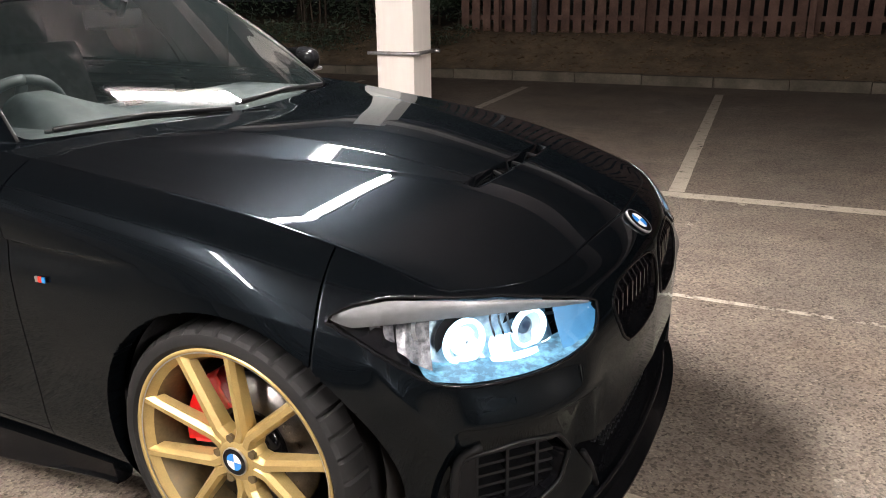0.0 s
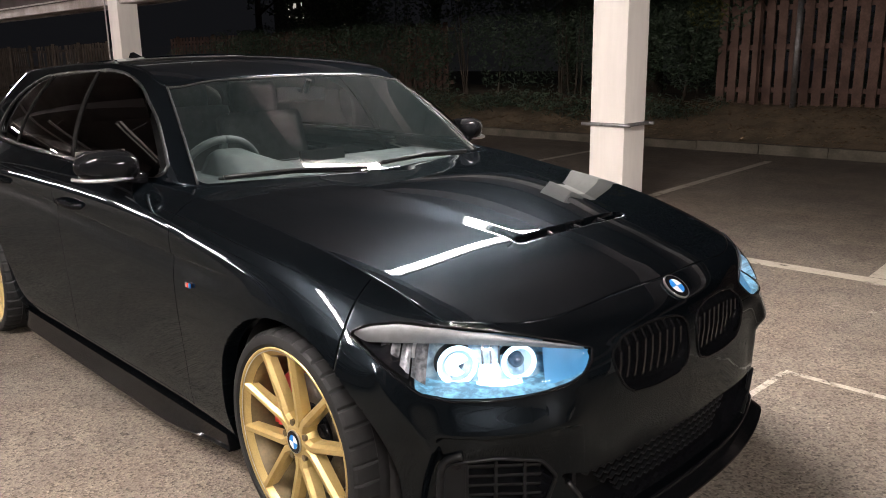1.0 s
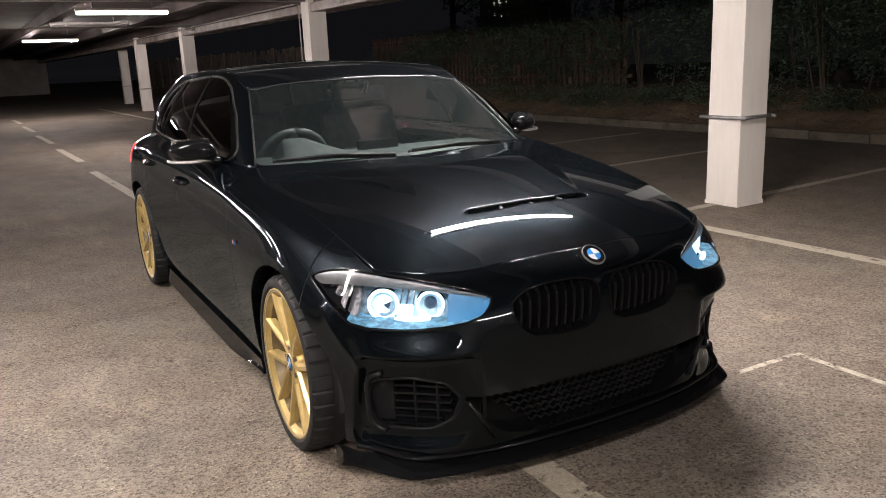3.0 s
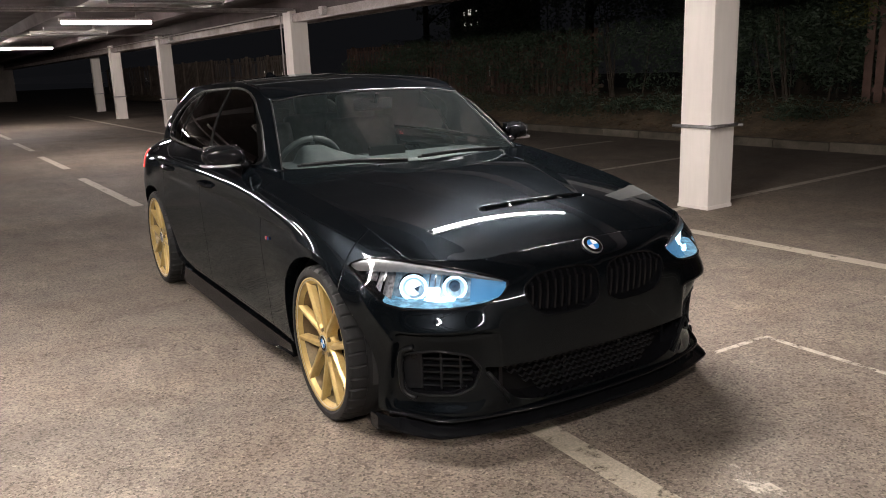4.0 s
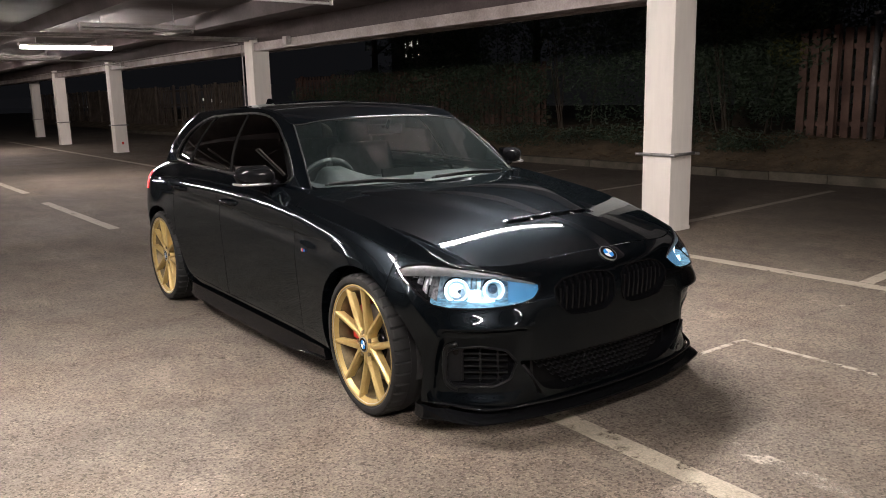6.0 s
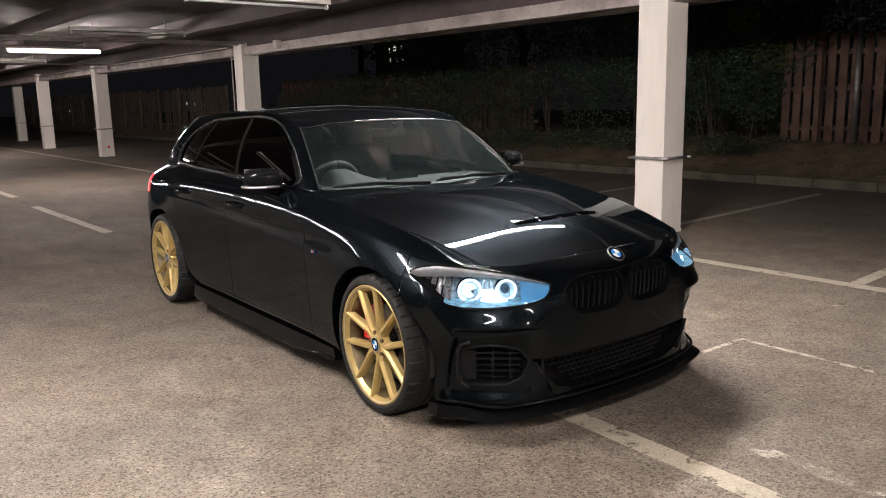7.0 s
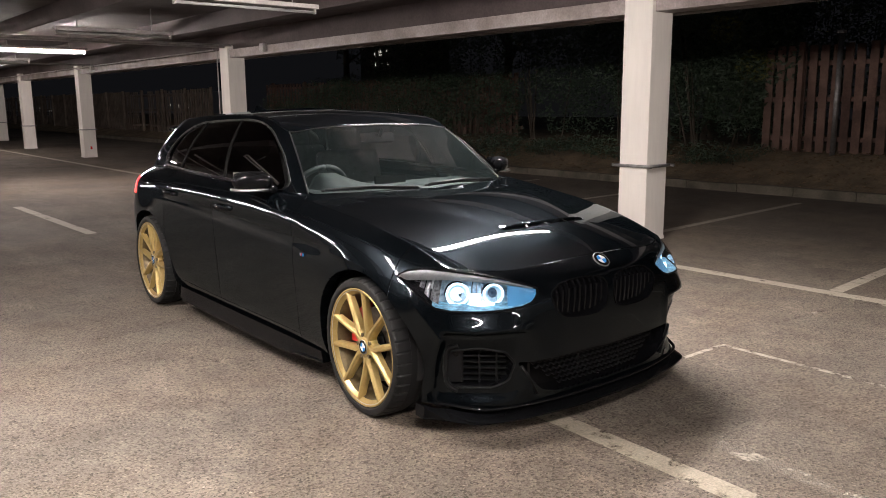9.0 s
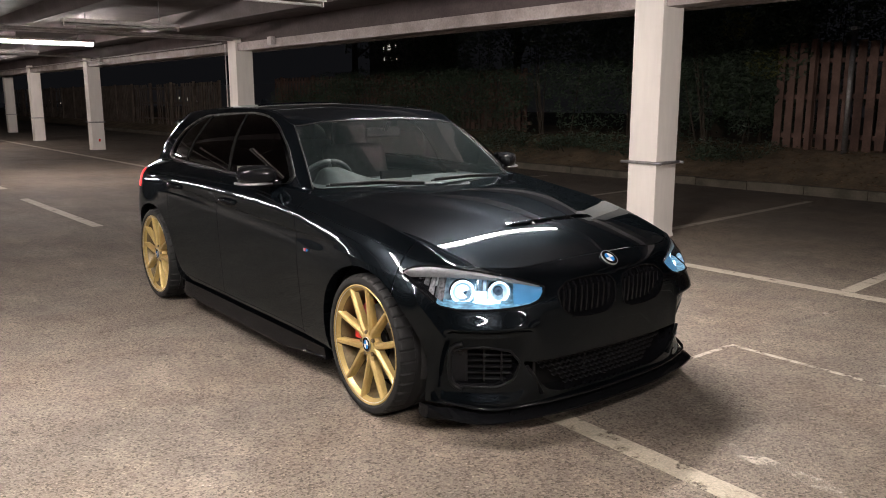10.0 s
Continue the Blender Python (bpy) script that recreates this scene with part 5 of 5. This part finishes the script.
grid = coons([(-0.63, 0, .922), (-0.67, .36, .922), (-0.77, .70, .925)], [(-0.525, 0, .936), (-0.58, .40, .937), (-0.70, .765, .935)],
             [(-0.63, 0, .922), (-0.525, 0, .936)], [(-0.77, .70, .925), (-0.70, .765, .935)], 4, 20)
v, f, _ = panel(grid, (), 0.01, True)
part("cowl", both(v, f), M_MATT, car, "", True)

# tail
for s in (-1, 1):
    us = np.linspace(u_at(-3.38), u_at(-2.93), 18)
    gg = BODY.at(us, np.linspace(V[5] - 0.01, V[6] + 0.02, 14))
    nn = np.cross(np.gradient(gg, axis=0), np.gradient(gg, axis=1))
    nn /= np.linalg.norm(nn, axis=2, keepdims=True)
    v, f, _ = panel(gg - 0.004 * nn, (), 0.006)
    part("tail_light", (v, f) if s > 0 else mirrored(v, f), M_TAIL, car, "glowing red tail light", True)
verts, faces = [], []
ys = np.linspace(-0.50, 0.50, 30)
for y in ys:
    b = 0.05 * (y / 0.5) ** 2
    for x, z in ((-3.00, 1.318), (-3.18, 1.306), (-3.295, 1.290), (-3.30, 1.276), (-3.12, 1.268)):
        verts.append((x + b, y, z - 0.05 * (y / 0.5) ** 2))
for k in range(len(ys) - 1):
    for j in range(5):
        a, b = k * 5 + j, k * 5 + (j + 1) % 5
        faces.append((a, a + 5, b + 5, b))
faces += [tuple(range(5)), tuple(range(len(verts) - 5, len(verts)))[::-1]]
part("roof_spoiler", (verts, faces), M_PAINT, car, "", True)
bm = bmesh.new()
v = [bm.verts.new(p) for p in ((-2.58, 0.018, 1.372), (-2.58, -0.018, 1.372), (-2.74, 0.022, 1.362), (-2.74, -0.022, 1.362), (-2.70, 0.004, 1.412), (-2.70, -0.004, 1.412), (-2.735, 0.004, 1.408), (-2.735, -0.004, 1.408))]
for q in ((0, 1, 5, 4), (1, 3, 7, 5), (3, 2, 6, 7), (2, 0, 4, 6), (4, 5, 7, 6)):
    bm.faces.new([v[i] for i in q])
part("aerial_fin", bm, M_PAINT, car)

# ---- cabin inside ----
dash = part("dashboard", box(0.42, 1.32, 0.16, (-0.93, 0, 0.865), 0.05), M_DASH, car, "grey dashboard", True)
verts, faces = [], []
for k, y in enumerate(np.linspace(-0.52, -0.12, 20)):
    h = 0.085 * float(np.interp(y, (-0.51, -0.485, -0.455, -0.36, -0.27, -0.14), (0, 0.75, 1.0, 0.98, 0.55, 0)))
    for x, z in ((-0.78, 0.93), (-0.90, 0.945 + h * 0.75), (-1.02, 0.945 + h), (-1.06, 0.93 + h), (-1.06, 0.88)):
        verts.append((x, y, z))
for k in range(19):
    for j in range(4):
        a = k * 5 + j
        faces.append((a, a + 1, a + 6, a + 5))
part("instrument_cowl", (verts, faces), M_DASH, dash, "", True)
part("screen", box(0.02, 0.22, 0.06, (-1.00, 0.02, 0.962), 0.006, pose(0, 0, 0, 0, -8, 0)), M_DARK, dash)
part("air_vent", box(0.03, 0.24, 0.05, (-1.14, 0.02, 0.92), 0.008), M_TRIM, dash)
wheel_m = pose(-1.18, -0.37, 0.890, 0, 0, 0) @ pose(0, 0, 0, 0, -66, 0)
bm = bmesh.new()
pts = [wheel_m @ Vector((0.182 * math.cos(t), 0.182 * math.sin(t), 0)) for t in np.linspace(0, 2 * math.pi, 41)]
sw = part("steering_wheel", pipe(pts, 0.016, 10), M_DASH, car, "black steering wheel on the car's right side", True)
bm = box(0.10, 0.12, 0.05, (0, 0, 0.01), 0.02)
for a in (0, 140, 220):
    add(bm, box(0.16, 0.03, 0.02, (0, 0, 0), 0.006, pose(0, 0, 0, 0, 0, a) @ Matrix.Translation((0.09, 0, 0))))
bm.transform(wheel_m)
part("wheel_hub", bm, M_DASH, sw, "", True)
for x, w in ((-1.78, 0.50), (-2.55, 0.50)):
    for y in (-0.37, 0.37):
        seat = part("car_seat", box(0.50, w, 0.16, (x + 0.10, y, 0.50), 0.05), M_SEAT, car, "dark fabric seat", True)
        part("backrest", box(0.14, w - 0.02, 0.60, (x - 0.20, y, 0.80), 0.06, pose(0, 0, 0, 0, -16, 0)), M_SEAT, seat, "", True)
        part("headrest", box(0.10, 0.26, 0.18, (x - 0.32, y, 1.16), 0.05, pose(0, 0, 0, 0, -12, 0)), M_SEAT, seat, "", True)
part("headliner", box(1.6, 1.02, 0.02, (-2.05, 0, 1.300), 0.008), M_SEAT, car)
rm = part("interior_mirror", box(0.03, 0.23, 0.065, (-1.10, 0.0, 1.215), 0.014), M_GLOSS, car, "black interior mirror", True)
part("mirror_stalk", rod((-1.07, 0, 1.225), (-1.04, 0, 1.275), 0.012, 8), M_TRIM, rm)


# raised rims round the openings of the nose
def rim_loop(wall, r, inset=0.0):
    n = len(wall[0]) // 2
    nxt = {q[0]: q[1] for q in wall[1]}
    start = next(iter(nxt))
    loop, k = [start], nxt[start]
    while k != start and k in nxt and len(loop) < n + 2:
        loop.append(k)
        k = nxt[k]
    pts = [Vector(wall[0][i]) for i in loop]
    pts = [(pts[i - 1] + pts[i] * 2 + pts[(i + 1) % len(pts)]) / 4 for i in range(len(pts))]
    return pipe([*pts, pts[0]], r, 8)


v, f = rim_loop(lamp_wall, 0.0035)
for vf in ((v, f), mirrored(v, f)):
    part("lamp_surround", vf, M_GLOSS, car, "", True)
for wall, r, holders, mat in ((kid_wall, 0.0040, kid_sides, M_SKIRT), (fog_wall, 0.0055, fogs, M_TRIM)):
    v, f = rim_loop(wall, r)
    part("rim", (v, f), mat, holders[0], "", True)
    part("rim", mirrored(v, f), mat, holders[1], "", True)
v, f = rim_loop(sg_wall, 0.0065)
for s, vf in ((1, (v, f)), (-1, mirrored(v, f))):
    part("window_trim", vf, M_FRAME, car, "satin black window trim", True)


# ---- beyond the kerb ----
def fence(name, a0, a1, b, z0, height, label, wood=M_FENCE, pitch=0.115, broken=()):
    """Upright boards on rails: close-set on both sides of them, or with gaps on one side only."""
    f = thing(name, label, "fence")
    rng = random.Random(int(a0 * 10))
    metas = []
    for k in range(3):
        bm = box(0.122 if pitch < 0.15 else 0.140, 0.020, height + (0.0, 0.012, -0.015)[k], (0, 0, height / 2), 0.004)
        me = bpy.data.meshes.new("board")
        bm.to_mesh(me)
        bm.free()
        me.materials.append(wood)
        metas.append(me)
    n = int((a1 - a0) / pitch)
    for k in range(n):
        a = a0 + pitch * k
        front = k % 2 == 0 or pitch > 0.15
        if any(lo < a < hi for lo, hi in broken) and rng.random() < 0.5:
            continue
        ob = new("board", metas[rng.randrange(3)])
        ob.parent = f
        ob.matrix_local = pose(a, b + (-0.032 if front else 0.032), z0 + rng.uniform(-0.01, 0.02), 0, rng.uniform(-0.5, 0.5), rng.uniform(-1.5, 1.5))
    for h in (0.28, 0.95, 1.55):
        part("rail", box(a1 - a0, 0.04, 0.08, ((a0 + a1) / 2, b, z0 + h), 0.004), wood, f)
    for k in range(int((a1 - a0) / 2.4) + 1):
        part("post", box(0.09, 0.09, height + 0.12, (a0 + 0.6 + 2.4 * k, b - 0.10, z0 + height / 2), 0.006), wood, f)
    f.matrix_world = PLAN
    return f


fence("timber_fence", -4.35, 9.0, 11.0, 0.50, 1.85, "dark red-brown timber fence with gaps between its boards", M_FENCE, 0.195)
fence("timber_fence", -26.0, -12.0, 12.6, 0.50, 1.70, "old brown timber fence behind the far bays")
fence("timber_fence", -60.0, -26.0, 10.2, 0.30, 1.75, "weathered timber fence with broken boards at the far end", M_FENCE_OLD, 0.115, ((-36, -29), (-60, -48)))

post = thing("steel_post", "pale galvanised steel post standing by the timber fence", "post")
part("shaft", rod((0, 0, 0), (0, 0, 2.02), 0.045, 14), M_STEEL, post, "", True)
part("cap", box(0.11, 0.11, 0.05, (0, 0, 2.04), 0.012), M_WHITE, post, "white cap")
post.matrix_world = PLAN @ Matrix.Translation((-3.08, 10.82, 0.50))

# far building with a few lit windows, and a faintly glowing backdrop behind
bldg = thing("far_building", "dark far building with a few lit windows", "building")
part("wall", box(9, 6, 9, (-72.5, 52.1, 4.5)), M_DARKWALL, bldg)
M_FARLIGHT = glowing("far_window_light", (1.0, 0.93, 0.82), 0.45)
# faint glow put into the backdrop to match the sky's brightness
M_BACKGLOW = glowing("backdrop_glow", (0.0042, 0.0042, 0.0050), 1.0)
sockets(M_BACKGLOW)["Base Color"].default_value = (0.02, 0.02, 0.02, 1)
for x, z, w, h in ((-74.0, 7.0, 0.15, 0.5), (-72.9, 7.15, 0.5, 0.6), (-71.6, 7.2, 0.12, 0.35), (-73.9, 5.9, 0.12, 0.4), (-72.6, 5.8, 0.2, 0.35), (-71.4, 5.9, 0.12, 0.3), (-69.4, 0.75, 0.22, 1.1)):
    part("window", box(w, 0.05, h, (x, 49.07, z)), M_FARLIGHT, bldg)
structure("backdrop", box(900, 0.4, 4.0, (-330, 62, 2)), M_BACKGLOW, "flat backdrop that glows as dimly as the night sky", "backdrop")


# small lights far behind the fence
for x, z, s in ((-95.6, 1.55, 0.20), (-92.6, 1.40, 0.26), (-89.6, 1.25, 0.16), (-164.0, 1.0, 0.34), (-156.5, 0.8, 0.30), (-117.0, 0.75, 0.18)):
    gl = thing("garden_lamp", "small lit lamp post far behind the fence", "lamp", "far lamps")
    part("post", rod((0, 0, -1.5), (0, 0, z - s), 0.04, 6), M_STEEL, gl)
    part("lantern", box(s, s, s * 1.5, (0, 0, z), 0.03), M_FARLIGHT, gl)
    part("cap", box(s * 1.3, s * 1.3, 0.05, (0, 0, z + s * 0.78), 0.01), M_STEEL, gl)
    gl.matrix_world = Matrix.Translation((x, 33, 0.0))


# ---- shrubs and trees on the bank ----
def leaf_cloud(rng, blobs, count, size, mats=2):
    """Many small folded leaves scattered over lumpy blobs."""
    verts, faces, slots = [], [], []
    for k in range(count):
        c, r = blobs[rng.randrange(len(blobs))]
        d = Vector((rng.gauss(0, 1), rng.gauss(0, 1), rng.gauss(0, 1))).normalized()
        lump = 1 + 0.35 * noise.noise(Vector(c) * 1.7 + d * 2.2)
        p = Vector(c) + Vector((d.x * r[0], d.y * r[1], d.z * r[2])) * lump * (0.55 + 0.45 * rng.random() ** 0.4)
        a = Vector((rng.gauss(0, 1), rng.gauss(0, 1), rng.gauss(0, 0.6))).normalized()
        b = a.cross(Vector((rng.gauss(0, 1), rng.gauss(0, 1), rng.gauss(0, 1)))).normalized()
        s = size * rng.uniform(0.6, 1.3)
        n = len(verts)
        up = a.cross(b) * s * 0.25
        verts += [p - a * s, p + b * s * 0.45 + up, p + a * s, p - b * s * 0.45 + up]
        faces += [(n, n + 1, n + 2), (n, n + 2, n + 3)]
    return verts, faces


def shrub(a, b, z, w, h, seed, count, yellow=0.0, size=0.045):
    rng = random.Random(seed)
    ob = thing("shrub", "dense dark green evergreen shrub on the bank", "shrub", "shrubs on the bank")
    blobs = []
    for k in range(9):
        blobs.append(((rng.uniform(-w, w) * 0.5, rng.uniform(-0.5, 0.5), rng.uniform(0.2, 0.8) * h), (w * rng.uniform(0.22, 0.4), 0.45, h * rng.uniform(0.16, 0.3))))
    leaves = part("leaves", leaf_cloud(rng, blobs, count, size), M_LEAF, ob)
    leaves["kind"] = "stuff"
    if yellow:
        few = part("pale_leaves", leaf_cloud(rng, [((w * 0.42, -0.35, h * 0.42), (0.35, 0.25, 0.30)), ((w * 0.2, -0.45, h * 0.6), (0.3, 0.2, 0.25))], int(count * yellow), size * 0.9), M_LEAF_YELLOW, ob, "yellow-green leaves")
        few["kind"] = "stuff"
    for k in range(6):
        x = rng.uniform(-w, w) * 0.35
        part("branch", rod((x * 0.6, 0, -0.1), (x + rng.uniform(-0.3, 0.3), rng.uniform(-0.2, 0.2), h * rng.uniform(0.5, 0.85)), 0.022, 6, 0.006), M_BARK, ob)
    ob.matrix_world = PLAN @ Matrix.Translation((a, b, z))
    return ob


for k, (a, b, w, h, n, yel) in enumerate(((-5.6, 11.2, 2.4, 3.8, 11000, 0.05), (-6.4, 11.7, 2.6, 4.3, 10000, 0), (-5.6, 12.8, 3.0, 4.6, 8000, 0), (-3.6, 12.8, 3.0, 4.4, 8000, 0), (-7.6, 11.2, 2.8, 4.4, 10000, 0), (-10.2, 11.4, 3.0, 4.2, 9000, 0), (-13.0, 11.6, 3.0, 3.8, 7500, 0),
                                          (-15.8, 11.8, 3.0, 2.6, 4500, 0), (-19.0, 11.8, 3.2, 2.0, 3000, 0), (-23.0, 11.8, 3.6, 1.9, 2500, 0), (-4.2, 12.4, 2.4, 4.6, 6000, 0))):
    shrub(a, b, 0.45, w, h, 100 + k, n, yel)
for k, (a, b, w, h) in enumerate(((-6.6, 10.0, 1.6, 0.55), (-8.6, 10.1, 1.8, 0.5), (-10.8, 10.0, 1.8, 0.6), (-13.4, 10.2, 2.2, 0.5), (-4.7, 10.2, 1.2, 0.45))):
    shrub(a, b, 0.25, w, h, 200 + k, 1100, 0, 0.035)


def tree(a, b, height, seed, count):
    rng = random.Random(seed)
    ob = thing("tree", "tall dark tree at night behind the bank", "tree", "trees behind the bank")
    pts = [(0, 0, -0.2)]
    for k in range(1, 7):
        pts.append((rng.uniform(-0.15, 0.15) * k / 3, rng.uniform(-0.15, 0.15) * k / 3, height * k / 6))
    v, f = [], []
    n = 10
    for k, p in enumerate(pts):
        r = 0.17 * (1 - 0.85 * k / 6) * (1.3 if k == 0 else 1)
        for j in range(n):
            t = 2 * math.pi * j / n
            v.append((p[0] + r * math.cos(t), p[1] + r * math.sin(t), p[2]))
    for k in range(6):
        for j in range(n):
            f.append((k * n + j, k * n + (j + 1) % n, (k + 1) * n + (j + 1) % n, (k + 1) * n + j))
    part("trunk", (v, f), M_BARK, ob, "", True)
    blobs = []
    for k in range(9):
        z = height * rng.uniform(0.35, 0.98)
        d = Vector((rng.uniform(-1, 1), rng.uniform(-1, 1), 0)) * (1.6 - 0.9 * z / height)
        end = Vector((d.x, d.y, z))
        part("limb", rod((0, 0, z * 0.72), end, 0.05, 6, 0.012), M_BARK, ob)
        blobs.append((tuple(end), (rng.uniform(0.6, 1.1), rng.uniform(0.6, 1.0), rng.uniform(0.5, 0.9))))
    crown = part("crown", leaf_cloud(rng, blobs, count, 0.075), M_LEAF, ob)
    crown["kind"] = "stuff"
    ob.matrix_world = PLAN @ Matrix.Translation((a, b, 0.5))
    return ob


for k, (a, b, h) in enumerate(((-2.6, 13.5, 7.0), (-6.9, 13.3, 6.5), (-10.0, 14.6, 7.5), (-14.2, 14.2, 6.0), (-18.5, 15.0, 6.5), (2.2, 14.5, 7.5), (-24.0, 15.0, 7.0))):
    tree(a, b, h, 300 + k, 3200)

# leaf litter on the bank and a few fallen leaves
rng = random.Random(5)
v, f = [], []
for k in range(3200):
    a, b = rng.uniform(-16, 6), 9.05 + 1.9 * rng.random() ** 0.8
    up = min(1.0, max(0.0, (b - 9.02) / 2.2))
    z = 0.13 + 0.48 * up * up * (3 - 2 * up)
    s, t = rng.uniform(0.02, 0.05), rng.uniform(0, 6.28)
    n = len(v)
    c, q = s * math.cos(t), s * math.sin(t)
    v += [(a - c, b - q, z), (a + q * 0.5, b - c * 0.5, z + 0.015), (a + c, b + q, z + 0.01), (a - q * 0.5, b + c * 0.5, z + 0.02)]
    f += [(n, n + 1, n + 2, n + 3)]
M_LITTER = varied("leaf_litter", (0.26, 0.17, 0.09), (0.10, 0.065, 0.035), 6.0, 0.8, world_space=True)
ob = part("leaf_litter", (v, f), M_LITTER)
ob.matrix_world = PLAN
tagged(ob, "scattered brown fallen leaves on the earth bank", "leaves", kind="stuff")
